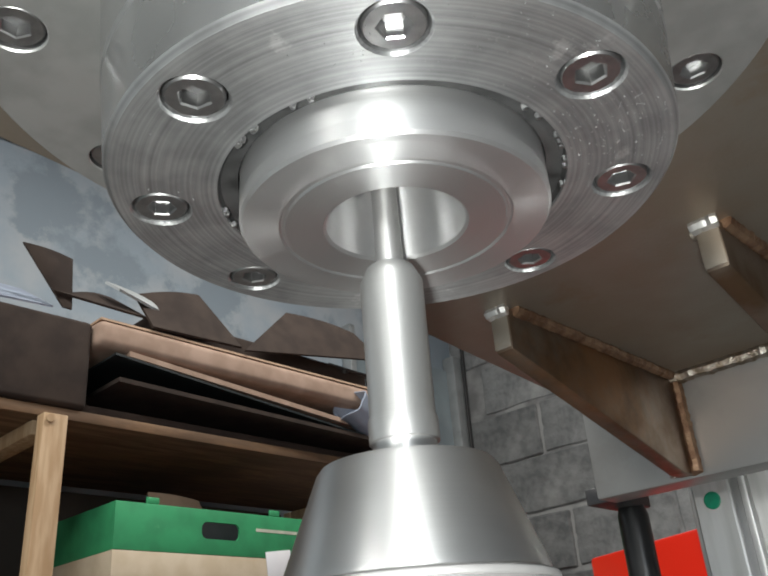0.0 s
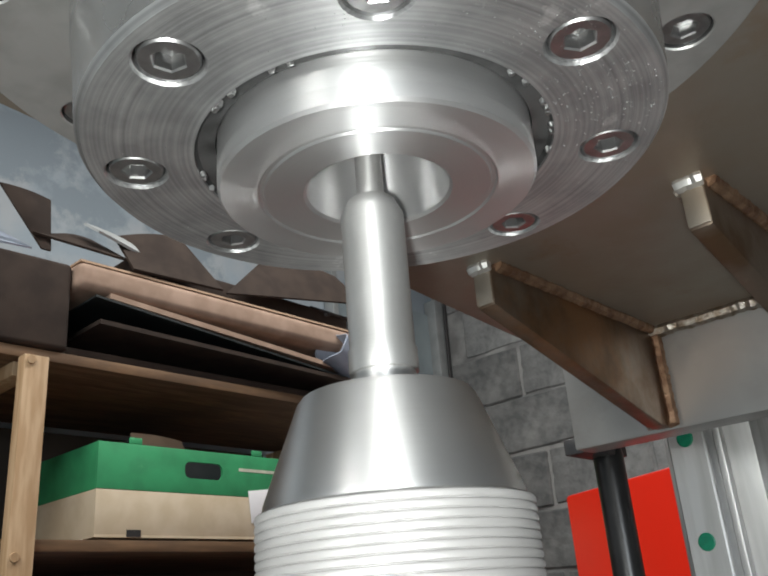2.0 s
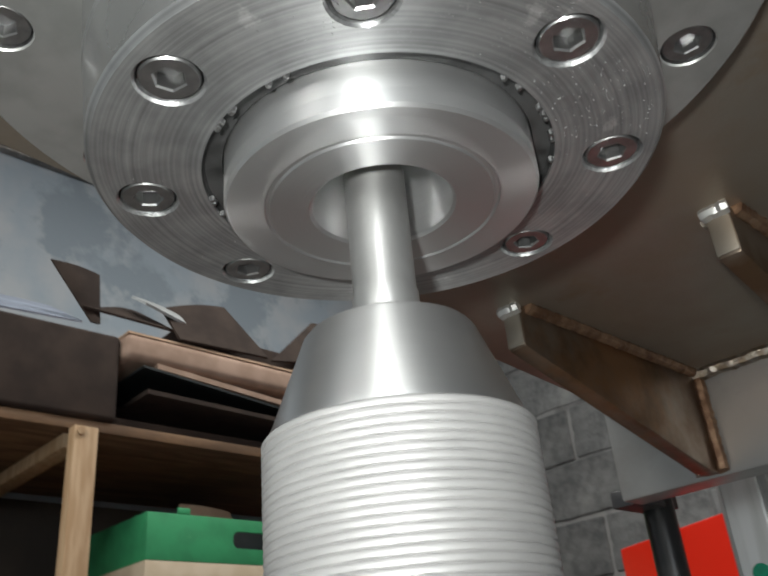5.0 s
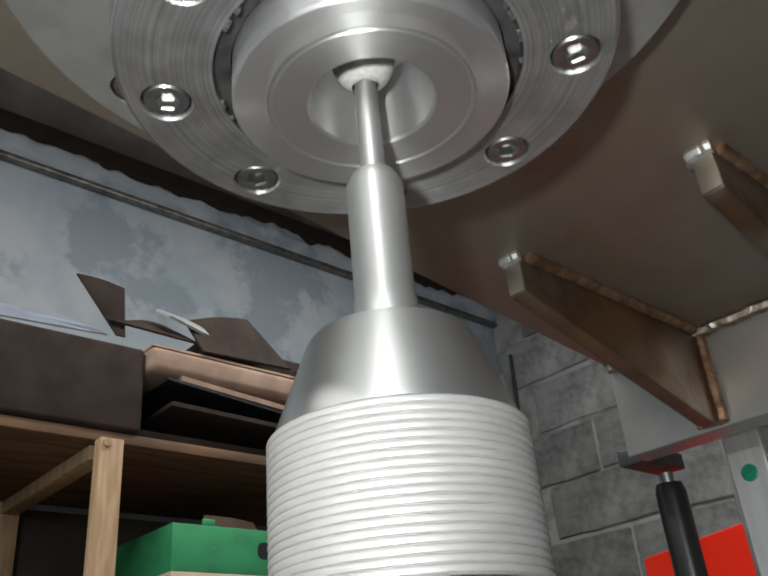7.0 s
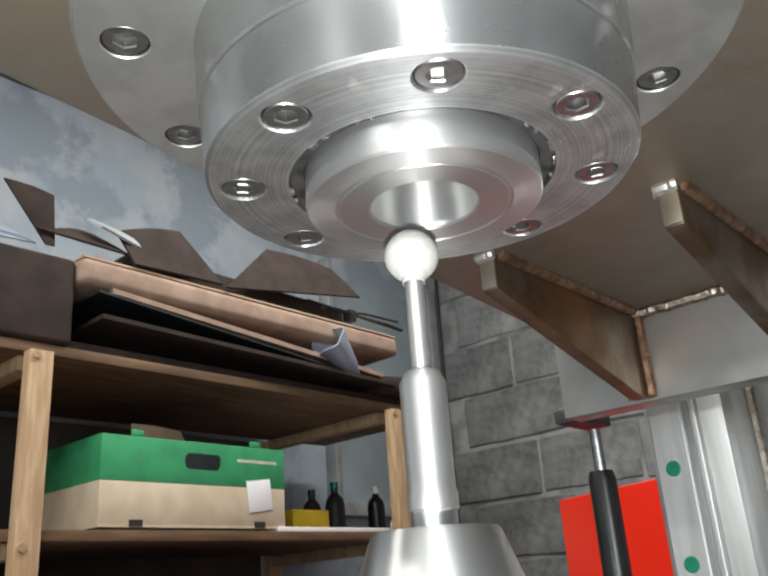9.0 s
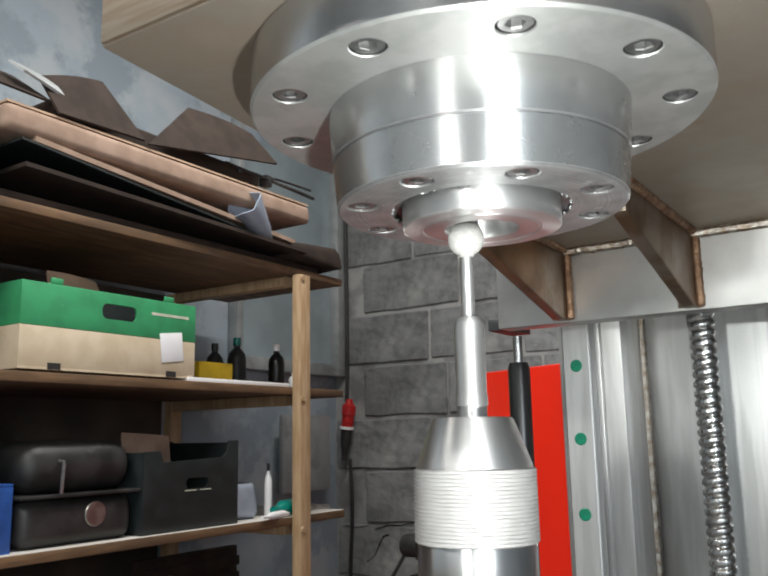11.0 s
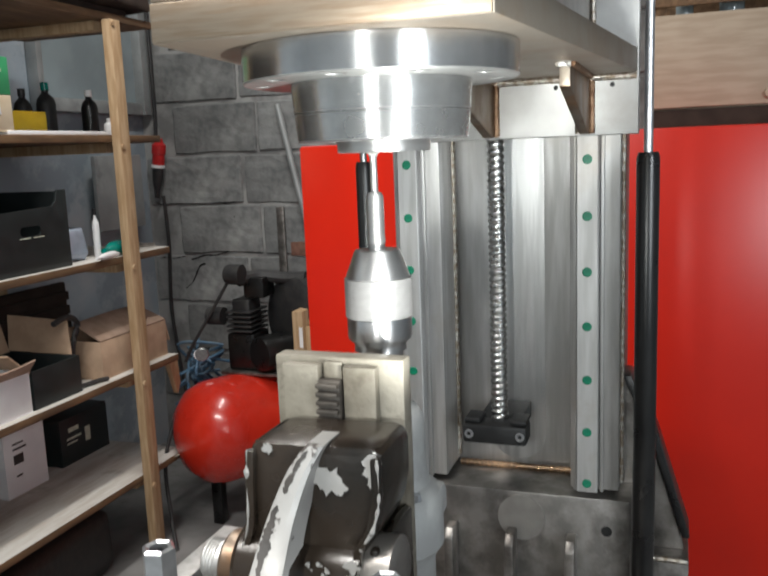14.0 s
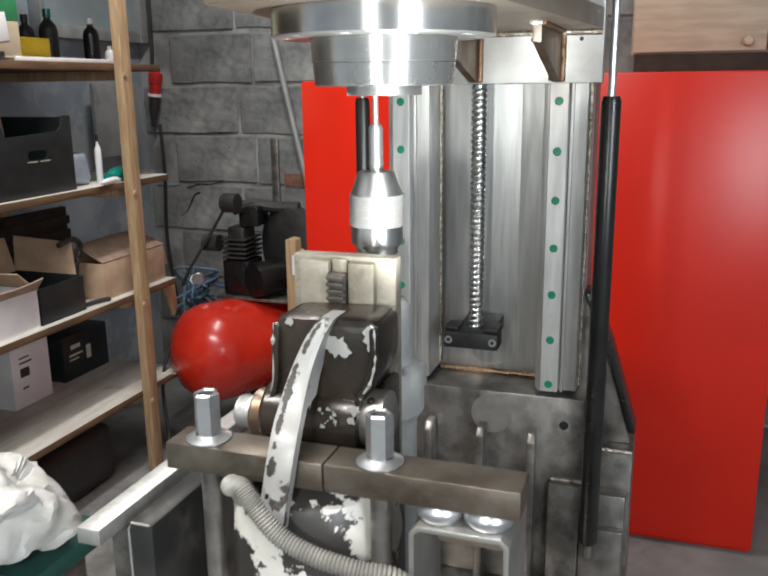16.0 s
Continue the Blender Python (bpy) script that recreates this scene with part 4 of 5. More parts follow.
for x in (0.0945, 0.127):
    w = tagged(part("cup_washer", lathe([(0.004, 0.0), (0.0125, 0.0), (0.0155, 0.003), (0.016, 0.0045), (0.0165, 0.007), (0.016, 0.0095), (0.0135, 0.0128), (0.004, 0.0128)], 40, Matrix.Translation((x, -0.157, 1.2036)), closed=True), ZINC), "domed zinc washer between channel and clamp bar", "washer", "cup washers")
    table_things.append(w)
hose = tagged(part("flexible_hose", tube(curve_points([(-0.045, -0.168, 1.2), (-0.041, -0.188, 1.2205), (-0.034, -0.204, 1.229), (-0.022, -0.212, 1.2335), (-0.013, -0.213, 1.2225), (0.0033, -0.213, 1.205), (0.0266, -0.212, 1.194), (0.0529, -0.208, 1.187), (0.078, -0.2, 1.18), (0.095, -0.185, 1.15)], 190), 0.0056, 14, 0.0011), HOSE), "grey corrugated hose curling below the bars", "hose")
table_things.append(hose)

# the machine table and what lies on it
bed = thing("machine_table", "steel machine table with side rails", "machine table")
part("table_top", box((-0.3, -0.42, 0.86), (0.28, 0.19, 0.9), 0.003), DARKSTEEL, bed)
part("side_bar", box((-0.196, -0.166, 1.136), (-0.175, 0.1, 1.15), 0.001), BRIGHT, bed, "flat bright steel bar")
part("side_box", box((-0.1665, -0.143, 0.9005), (-0.143, -0.04, 1.147), 0.004), SOOT, bed, "upright black painted steel box section")
part("worn_edge", tube([(-0.1655, -0.1425, 0.95), (-0.1655, -0.1425, 1.14), (-0.163, -0.142, 1.1462), (-0.146, -0.142, 1.1462)], 0.0009, 6), BRIGHT, bed, "edge worn to bright steel")
part("side_wall", box((-0.194, -0.13, 0.9005), (-0.1685, 0.1, 1.1355), 0.003), DARKSTEEL, bed)
table_things.append(bed)
part("table_leg", box((-0.28, -0.38, FLOOR), (0.206, 0.56, 0.7795), 0.004), DARKSTEEL, column, "heavy machine stand")
part("bed_way", box((-0.28, -0.38, 0.7805), (0.206, 0.199, 0.8595), 0.003), DARKSTEEL, column)

# ---- red panels and cupboard behind ----
m = Matrix.Translation((-0.411, 0.761, 0)) @ pose(0, 0, 0, 0, 0, -25.5)
cab = thing("red_cabinet", "narrow glossy red cabinet standing behind the column", "cabinet", m)
part("door_panel", box((0.0, 0.0, FLOOR), (0.3, 0.022, 1.489), 0.004), REDPAINT, cab)
part("carcass", box((0.002, 0.0225, FLOOR), (0.298, 0.14, 1.483), 0.003), REDPAINT, cab)
cab = thing("red_cabinet", "tall wide glossy red cabinet door behind the machine", "cabinet", pose(0, 1.66, 0))
part("door_panel", box((-0.1, 0.0, FLOOR + 0.02), (0.523, 0.022, 1.505), 0.004), REDPAINT, cab)
part("carcass", box((-0.098, 0.0225, FLOOR), (0.521, 0.95, 1.497), 0.003), REDPAINT, cab)
wood = thing("wooden_cupboard", "beige wooden cupboard with round knobs above the red cabinet", "cupboard", pose(0, 2.05, 0))
part("carcass", box((0.1, 0.02, 1.56), (0.95, 0.5, 1.825), 0.002), BEIGE, wood)
part("plinth", box((0.11, 0.006, 1.4975), (0.94, 0.06, 1.5595), 0.002), DARKSHADECARD, wood, "dark brown plinth")
for x0, x1, kx in ((0.105, 0.475, 0.425), (0.48, 0.945, 0.53)):
    d = part("door", box((x0, 0.0, 1.565), (x1, 0.0195, 1.82), 0.003), BEIGE, wood)
    part("knob", lathe([(0, 0.022), (0.012, 0.02), (0.0145, 0.014), (0.011, 0.008), (0.006, 0.004), (0.007, 0.0)], 24, Matrix.Translation((kx, -0.0002, 1.592)) @ pose(0, 0, 0, 90)), BEIGE, d)
crate = thing("slatted_crate", "weathered slatted wooden crate lying on the cupboard", "crate", pose(0, 2.05, 0))
for k in range(3):
    part("slat", box((0.1, 0.03, 1.85 + 0.062 * k), (0.9, 0.045, 1.893 + 0.062 * k), 0.002), BOARD, crate)
for x in (0.12, 0.5, 0.86):
    part("corner_post", box((x, 0.0455, 1.8255), (x + 0.03, 0.075, 2.03), 0.002), BOARD, crate)
part("crate_back", box((0.1, 0.38, 1.8255), (0.9, 0.395, 2.03), 0.002), BOARD, crate)
for x, w in ((0.2, 0.05), (0.33, 0.07), (0.6, 0.06)):
    b = thing("jar", "pale glass jar standing in the slatted crate", "jar", pose(x, 2.2, 1.8255), group="jars in the crate")
    part("jar_body", lathe([(0, 0), (w * 0.48, 0), (w * 0.5, 0.006), (w * 0.5, 0.09), (w * 0.4, 0.105), (w * 0.4, 0.115), (0, 0.115)], 24), GLASSGREY, b)
    part("lid", lathe([(w * 0.42, 0.1152), (w * 0.42, 0.128), (0, 0.128)], 24), PAPER, b)
t = thing("brick_stack", "loose brown bricks stacked on the crate", "bricks")
rb = random.Random(8)
for k in range(8):
    x = 0.1 + 0.14 * (k % 5) + (0.06 if k > 4 else 0)
    part("brick", box((x, 2.11 + rb.uniform(0, 0.02), 2.031 + 0.064 * (k // 5)), (x + 0.13, 2.2, 2.093 + 0.064 * (k // 5)), 0.004), DARKSHADECARD, t)
t = thing("loose_cable", "thin black cable hanging across the block wall", "cable")
part("lead", tube(curve_points([(0.12, 2.6, 2.33), (0.3, 2.6, 2.22), (0.5, 2.6, 2.2), (0.75, 2.6, 2.32)], 24), 0.007, 7), BLACKRUB, t)

# ---- shelf unit along the left wall ----
SF, SB = -1.42, -1.93
unit = thing("shelf_unit", "tall raw pine shelf unit full of boxes", "shelf unit")
LEVELS = (0.475, 0.816, 1.187, 1.555, 1.914)
for z in LEVELS:
    part("shelf_board", box((SB, -0.75, z - 0.022), (SF, 1.85, z), 0.002), BOARD, unit)
    if z < 1.3:
        part("dust_layer", box((SB, -0.75, z + 0.0001), (SF - 0.001, 1.85, z + 0.0006)), DUST, unit, "pale dust lying on the board")
    for y in (0.57, 1.62):
        part("cross_batten", box((SB - 0.01, y - 0.02, z - 0.052), (SF - 0.03, y + 0.02, z - 0.0225), 0.002), PINE, unit)
# added panel: its dark colour stands for the shade behind the boxes
part("shade_back_panel", box((SB - 0.06, -0.75, FLOOR), (SB - 0.036, 1.59, 1.888), 0.002), SHADEBACK, unit, "added dark back panel standing in for the shade inside the shelves")
for y in (-0.6, 0.57, 1.62):
    part("post", box((SF + 0.001, y - 0.024, FLOOR), (SF + 0.031, y + 0.024, 1.89), 0.002), PINE, unit, "pine post with dark knots")
    part("post", box((SB - 0.032, y - 0.024, FLOOR), (SB - 0.001, y + 0.024, 1.89), 0.002), PINE, unit)
for y in (0.57, 1.62):
    for z in LEVELS:
        part("dowel_end", lathe([(0, 0.004), (0.008, 0.004), (0.009, 0.0)], 14, Matrix.Translation((SF + 0.0312, y - 0.012, z - 0.035)) @ pose(0, 0, 0, 0, 90)), PINE, unit)


def carton(name, lo, hi, mat, label, category, wall=0.006, open_top=True):
    """A box of sheets, open above."""
    t = thing(name, label, category)
    x0, y0, z0 = lo
    x1, y1, z1 = hi
    part("bottom", box((x0, y0, z0), (x1, y1, z0 + wall)), mat, t)
    part("side", box((x0, y0, z0 + wall), (x0 + wall, y1, z1), 0.001), mat, t)
    part("side", box((x1 - wall, y0, z0 + wall), (x1, y1, z1), 0.001), mat, t)
    part("end", box((x0 + wall, y0, z0 + wall), (x1 - wall, y0 + wall, z1), 0.001), mat, t)
    part("end", box((x0 + wall, y1 - wall, z0 + wall), (x1 - wall, y1, z1), 0.001), mat, t)
    if not open_top:
        part("lid", box((x0, y0, z1 + 0.0002), (x1, y1, z1 + wall), 0.001), mat, t)
    return t


def flap(t, a, b, c, d, mat, thick=0.004, name="flap"):
    """A cardboard sheet through four corners."""
    bm = bmesh.new()
    a, b, c, d = map(Vector, (a, b, c, d))
    nrm = (b - a).cross(d - a).normalized() * thick
    n = 8
    grid = [[bm.verts.new(a.lerp(b, i / n).lerp(d.lerp(c, i / n), j / n) + nrm * 1.6 * math.sin(3.1 * i / n) * math.sin(2 * j / n)) for j in range(n + 1)] for i in range(n + 1)]
    faces = [bm.faces.new((grid[i][j], grid[i + 1][j], grid[i + 1][j + 1], grid[i][j + 1])) for i in range(n) for j in range(n)]
    top = bmesh.ops.extrude_face_region(bm, geom=faces)
    bmesh.ops.translate(bm, vec=nrm, verts=[v for v in top["geom"] if isinstance(v, bmesh.types.BMVert)])
    return part(name, bm, mat, t)


# green and cream fruit box
fx = -1.435
fruit = carton("fruit_box", (fx - 0.3, 0.73, 1.562), (fx, 1.225, 1.655), CREAMCARD, "green and cream cardboard fruit box with hand holes", "cardboard box")
front = part("green_front", box((fx - 0.0055, 0.73, 1.6555), (fx + 0.0005, 1.225, 1.75), 0.001), GREENCARD, fruit, "green printed front with a hand hole")
cut(front, box((fx - 0.02, 0.935, 1.688), (fx + 0.02, 1.035, 1.724), 0.014, segments=4))
part("green_back", box((fx - 0.3, 0.73, 1.6555), (fx - 0.294, 1.225, 1.75), 0.001), GREENCARD, fruit)
part("green_end", box((fx - 0.2935, 0.73, 1.6555), (fx - 0.006, 0.736, 1.75), 0.001), GREENCARD, fruit)
part("green_end", box((fx - 0.2935, 1.219, 1.6555), (fx - 0.006, 1.225, 1.75), 0.001), GREENCARD, fruit)
for y in (0.80, 1.12):
    part("stacking_tab", box((fx - 0.005, y, 1.7502), (fx + 0.0003, y + 0.03, 1.764), 0.002), GREENCARD, fruit)
for y in (0.80, 1.13):
    part("tab_slot", box((fx + 0.0002, y, 1.563), (fx + 0.0012, y + 0.032, 1.577)), PRINT, fruit)
part("printed_line", box((fx + 0.0006, 1.08, 1.712), (fx + 0.0012, 1.2, 1.719)), PALEPRINT, fruit)
part("dark_lining", box((fx - 0.06, 0.75, 1.57), (fx - 0.05, 1.2, 1.745), 0.002), BLACKCARD, fruit)
label_sheet = tagged(part("paper_sticker", box((0.0, -0.036, -0.036), (0.0014, 0.036, 0.036), 0.0004, m=Matrix.Translation((fx + 0.0008, 1.146, 1.637)) @ pose(0, 0, 0, 7)), PAPER), "white square paper sticker on the fruit box", "sticker")
t = thing("cardboard_piece", "loose grey-brown cardboard piece sticking out of the fruit box", "cardboard")
flap(t, (fx - 0.12, 0.88, 1.69), (fx - 0.1, 1.05, 1.69), (fx - 0.16, 1.03, 1.805), (fx - 0.17, 0.9, 1.815), CARD)
t = carton("small_carton", (-1.72, 1.40, 1.5552), (-1.6, 1.535, 1.625), YELLOW, "bright yellow small carton", "carton", open_top=False)
t = thing("paper_stack", "flat white sheets lying on the shelf", "paper")
part("sheet", box((-1.6, 1.2, 1.5552), (-1.43, 1.6, 1.566), 0.001), PAPER, t)
t = thing("dark_bundle", "dark rolled bundle behind the fruit box", "bundle")
part("roll", crumple(lathe([(0, -0.12), (0.05, -0.12), (0.055, 0.0), (0.05, 0.12), (0, 0.12)], 24, Matrix.Translation((-1.79, 1.33, 1.612)) @ pose(0, 0, 0, 90)), 0.01, 14), BLACKRUB, t)


def bottle(x, y, z, r, h, mat, label, cap=None, lying=False):
    b = thing("bottle", label, "bottle", Matrix.Translation((x, y, z)) @ (pose(0, 0, r, 90, 0, 12) if lying else Matrix()))
    part("bottle_body", lathe([(0, 0), (r * 0.92, 0), (r, h * 0.04), (r, h * 0.62), (r * 0.85, h * 0.72), (r * 0.35, h * 0.82), (r * 0.35, h * 0.88), (0, h * 0.88)], 24), mat, b)
    part("cap", lathe([(r * 0.42, h * 0.86), (r * 0.42, h), (0, h)], 20), cap or mat, b)
    return b


bottle(-1.78, 1.64, 1.5552, 0.028, 0.16, BLACKRUB, "dark glass bottle on the shelf")
bottle(-1.74, 1.70, 1.5552, 0.03, 0.18, BLACKRUB, "dark green wine bottle on the shelf", TEALGLASS)
bottle(-1.6, 1.735, 1.5552, 0.026, 0.15, BLACK, "black spray bottle with pale cap", PAPER)
bottle(-1.55, 1.76, 1.5552, 0.016, 0.06, PAPER, "small white bottle with a cap")
# third level
grill = thing("table_grill", "black enamelled table grill with a domed lid", "grill")
part("bowl", box((-1.84, 0.768, 1.1872), (-1.45, 1.06, 1.29), 0.03, segments=4), SOOT, grill)
part("rim", box((-1.85, 0.758, 1.2902), (-1.44, 1.07, 1.2985), 0.004), SOOT, grill)
lid = part("lid", box((-1.84, 0.768, 1.2987), (-1.45, 1.06, 1.412), 0.05, segments=5), SOOT, grill)
part("lid_handle", tube([(-1.435, 0.85, 1.3), (-1.43, 0.85, 1.362), (-1.432, 0.85, 1.367), (-1.447, 0.85, 1.368)], 0.004, 8), CHROME, lid, "chrome lid handle")
part("vent_plate", lathe([(0, 0.003), (0.026, 0.003), (0.028, 0.0), (0, 0)], 20, Matrix.Translation((-1.449, 0.95, 1.25)) @ pose(0, 0, 0, 0, 90)), DARKSTEEL, grill, "round vent plate")
crate = thing("black_crate", "black cardboard fruit crate with raised corners", "crate")
out = [(1.075, 1.1875), (1.395, 1.1875), (1.395, 1.405), (1.36, 1.405), (1.352, 1.375), (1.335, 1.362), (1.135, 1.355), (1.125, 1.382), (1.075, 1.382)]
for x in (-1.445, -1.70):
    side = part("crate_side", prism(out, 0.006, Matrix(((0, 0, 1, x), (1, 0, 0, 0), (0, 1, 0, 0), (0, 0, 0, 1))), 0.001), BLACKCARD, crate)
    if x > -1.5:
        cut(side, box((x - 0.02, 1.21, 1.288), (x + 0.02, 1.285, 1.314), 0.011, segments=4))
part("crate_end", box((-1.6938, 1.075, 1.1875), (-1.4452, 1.081, 1.38), 0.001), BLACKCARD, crate)
part("crate_end", box((-1.6938, 1.389, 1.1875), (-1.4452, 1.395, 1.40), 0.001), BLACKCARD, crate)
part("crate_bottom", box((-1.6938, 1.0815, 1.1875), (-1.4452, 1.3885, 1.192)), BLACKCARD, crate)
for y, z in ((1.225, 1.3005), (1.275, 1.3005)):
    part("printed_mark", box((-1.4388, y - 0.02, z - 0.018), (-1.4382, y + 0.02, z - 0.0155)), PALEPRINT, crate)
t = thing("cardboard_piece", "brown cardboard piece standing in the black crate", "cardboard")
flap(t, (-1.6, 1.14, 1.2), (-1.58, 1.3, 1.2), (-1.6, 1.29, 1.42), (-1.62, 1.15, 1.43), CARDPINK)
t = carton("blue_box", (-1.7, 0.47, 1.1872), (-1.45, 0.748, 1.32), BLUE, "blue carton with a white label", "carton", open_top=False)
t = thing("paper_stack", "loose white papers on the shelf edge", "paper")
part("sheet", box((-1.448, 0.3, 1.1872), (-1.421, 0.62, 1.1925), 0.001), PAPER, t)
t = thing("cardboard_piece", "brown cardboard sheet leaning behind the cans", "cardboard")
flap(t, (-1.75, 1.42, 1.19), (-1.72, 1.62, 1.19), (-1.76, 1.62, 1.39), (-1.79, 1.43, 1.39), CARD)
bottle(-1.55, 1.47, 1.1872, 0.018, 0.13, PAPER, "white spray can with a dark band")
bottle(-1.5, 1.585, 1.1872, 0.011, 0.15, PAPER, "slim white tube with a black cap standing on end", BLACKRUB)
bottle(-1.47, 1.69, 1.1875, 0.023, 0.16, TEALGLASS, "teal plastic bottle lying on the shelf", lying=True)
bottle(-1.44, 1.6, 1.1875, 0.01, 0.14, PAPER, "white cylinder lying on the shelf", lying=True)
t = thing("plastic_bag", "clear crumpled plastic bag beside the crate", "bag")
part("bag_body", crumple(box((-1.56, 1.425, 1.1875), (-1.48, 1.525, 1.285), 0.02, segments=4), 0.014, 22, 6), BLUEPAPER, t)
t = thing("pliers", "dark metal pliers lying on the shelf end", "pliers")
part("jaw", tube(curve_points([(-1.5, 1.68, 1.196), (-1.49, 1.73, 1.2), (-1.46, 1.82, 1.198)], 10), 0.007, 8), DARKSTEEL, t)
part("jaw", tube(curve_points([(-1.47, 1.68, 1.196), (-1.49, 1.73, 1.205), (-1.51, 1.82, 1.198)], 10), 0.007, 8), DARKSTEEL, t)
# fourth level
t = carton("white_box", (-1.7, 0.98, 0.8162), (-1.445, 1.19, 0.93), PAPER, "white open cardboard box with printed side", "cardboard box")
flap(t, (-1.447, 0.98, 0.93), (-1.447, 1.19, 0.93), (-1.42, 1.19, 0.965), (-1.42, 0.98, 0.96), CARDPINK)
t = carton("black_box", (-1.7, 1.2, 0.8162), (-1.445, 1.39, 0.925), BLACKCARD, "black open box with brown flaps", "cardboard box")
flap(t, (-1.7, 1.22, 0.925), (-1.45, 1.2, 0.925), (-1.44, 1.12, 0.99), (-1.7, 1.1, 1.0), CARD)
flap(t, (-1.7, 1.39, 0.926), (-1.47, 1.39, 0.926), (-1.5, 1.42, 1.02), (-1.72, 1.42, 1.03), CARD)
flap(t, (-1.69, 1.215, 0.926), (-1.69, 1.375, 0.926), (-1.72, 1.375, 1.03), (-1.72, 1.215, 1.035), CARD)
t = carton("brown_box", (-1.72, 1.5, 0.8162), (-1.455, 1.84, 0.935), CARD, "brown cardboard box with half-open flaps", "cardboard box")
flap(t, (-1.456, 1.5, 0.936), (-1.456, 1.84, 0.936), (-1.56, 1.83, 0.985), (-1.56, 1.51, 0.985), CARDPINK)
flap(t, (-1.72, 1.83, 0.936), (-1.46, 1.84, 0.936), (-1.46, 1.86, 0.86), (-1.7, 1.86, 0.86), CARD)
t = thing("wooden_tray", "dark wooden slatted tray behind the boxes", "tray")
for k in range(3):
    part("slat", box((-1.86, 1.42 + 0.0, 0.90 + 0.05 * k), (-1.84, 1.83, 0.93 + 0.05 * k), 0.002), DARKSHADECARD, t)
part("tray_end", box((-1.885, 1.41, 0.8162), (-1.8605, 1.84, 1.06), 0.003), DARKSHADECARD, t)
t = thing("tool_clamp", "dark hook-shaped clamp standing on the shelf", "clamp")
part("clamp_bow", tube(curve_points([(-1.5, 1.41, 0.818), (-1.5, 1.43, 0.94), (-1.5, 1.46, 1.0), (-1.5, 1.42, 1.03), (-1.5, 1.36, 1.02)], 18), 0.009, 8), BLACKRUB, t)
t = thing("hand_tool", "small dark tool lying on the shelf", "tool")
part("handle", tube([(-1.47, 1.39, 0.824), (-1.45, 1.47, 0.826), (-1.44, 1.5, 0.824)], 0.007, 8), BLACKRUB, t)
# fifth level
t = carton("white_box", (-1.86, 1.32, 0.4762), (-1.7, 1.49, 0.705), PAPER, "tall white cardboard box with dark printed marks", "cardboard box", open_top=False)
for y0, y1, z0, z1 in ((1.355, 1.395, 0.575, 0.605), (1.355, 1.41, 0.62, 0.626), (1.355, 1.4, 0.637, 0.642), (1.36, 1.385, 0.535, 0.541)):
    part("printed_mark", box((-1.6998, y0, z0), (-1.6992, y1, z1)), PRINT, t)
t = carton("dark_box", (-1.9, 1.58, 0.4762), (-1.72, 1.82, 0.63), BLACKCARD, "dark box with a small printed label", "box", open_top=False)
for y0, y1, z0, z1 in ((1.7, 1.725, 0.53, 0.58), (1.61, 1.68, 0.56, 0.567), (1.61, 1.66, 0.545, 0.55), (1.62, 1.67, 0.585, 0.6)):
    part("printed_mark", box((-1.7198, y0, z0), (-1.7192, y1, z1)), PALEPRINT, t)
t = thing("dark_sack", "dark filled sack standing under the shelf", "sack")
part("sack_body", crumple(box((-1.85, 1.0, FLOOR), (-1.5, 1.55, 0.38), 0.05, segments=4), 0.02, 6), BLACKRUB, t)
part("sack_fold", crumple(box((-1.75, 1.1, 0.375), (-1.58, 1.46, 0.43), 0.02, segments=3), 0.015, 12), BLACKRUB, t)
t = thing("blue_sack", "dark blue bag under the shelf", "bag")
part("bag_body", crumple(box((-1.8, 0.75, FLOOR), (-1.5, 0.97, 0.4), 0.05, segments=4), 0.02, 8, 3), BLUE, t)

# top level: flattened cartons, sheets, foil
t = thing("flat_carton", "long flattened brown carton overhanging the top shelf", "cardboard box")
part("carton_body", crumple(box((-1.93, 0.645, 2.055), (-1.40, 1.66, 2.112), 0.016, segments=4), 0.006, 5), CARDPINK, t)
flap(t, (-1.402, 0.65, 2.114), (-1.402, 1.65, 2.112), (-1.65, 1.64, 2.122), (-1.65, 0.66, 2.124), CARD, 0.005, "top_flap")
t = thing("flat_carton", "flattened pale carton under the long one", "cardboard box")
flap(t, (-1.40, 0.72, 2.045), (-1.41, 1.6, 1.985), (-1.9, 1.6, 2.0), (-1.9, 0.72, 2.05), CARDPINK, 0.012, "sheet")
t = thing("black_sheet", "black curled sheet between the cartons", "sheet")
flap(t, (-1.385, 0.68, 2.035), (-1.40, 1.42, 1.975), (-1.88, 1.42, 1.98), (-1.88, 0.68, 2.03), BLACKCARD, 0.005, "sheet")
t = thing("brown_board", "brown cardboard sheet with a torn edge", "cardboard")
flap(t, (-1.40, 0.7, 1.985), (-1.38, 1.62, 1.955), (-1.9, 1.7, 1.94), (-1.9, 0.7, 1.98), DARKSHADECARD, 0.01, "sheet")
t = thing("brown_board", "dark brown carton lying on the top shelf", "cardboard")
part("sheet", crumple(box((-1.92, 0.3, 1.9145), (-1.44, 1.75, 1.938), 0.006), 0.003, 6), DARKSHADECARD, t)
t = thing("paper_roll", "bluish white sheet of foil rolled to a cone", "foil")
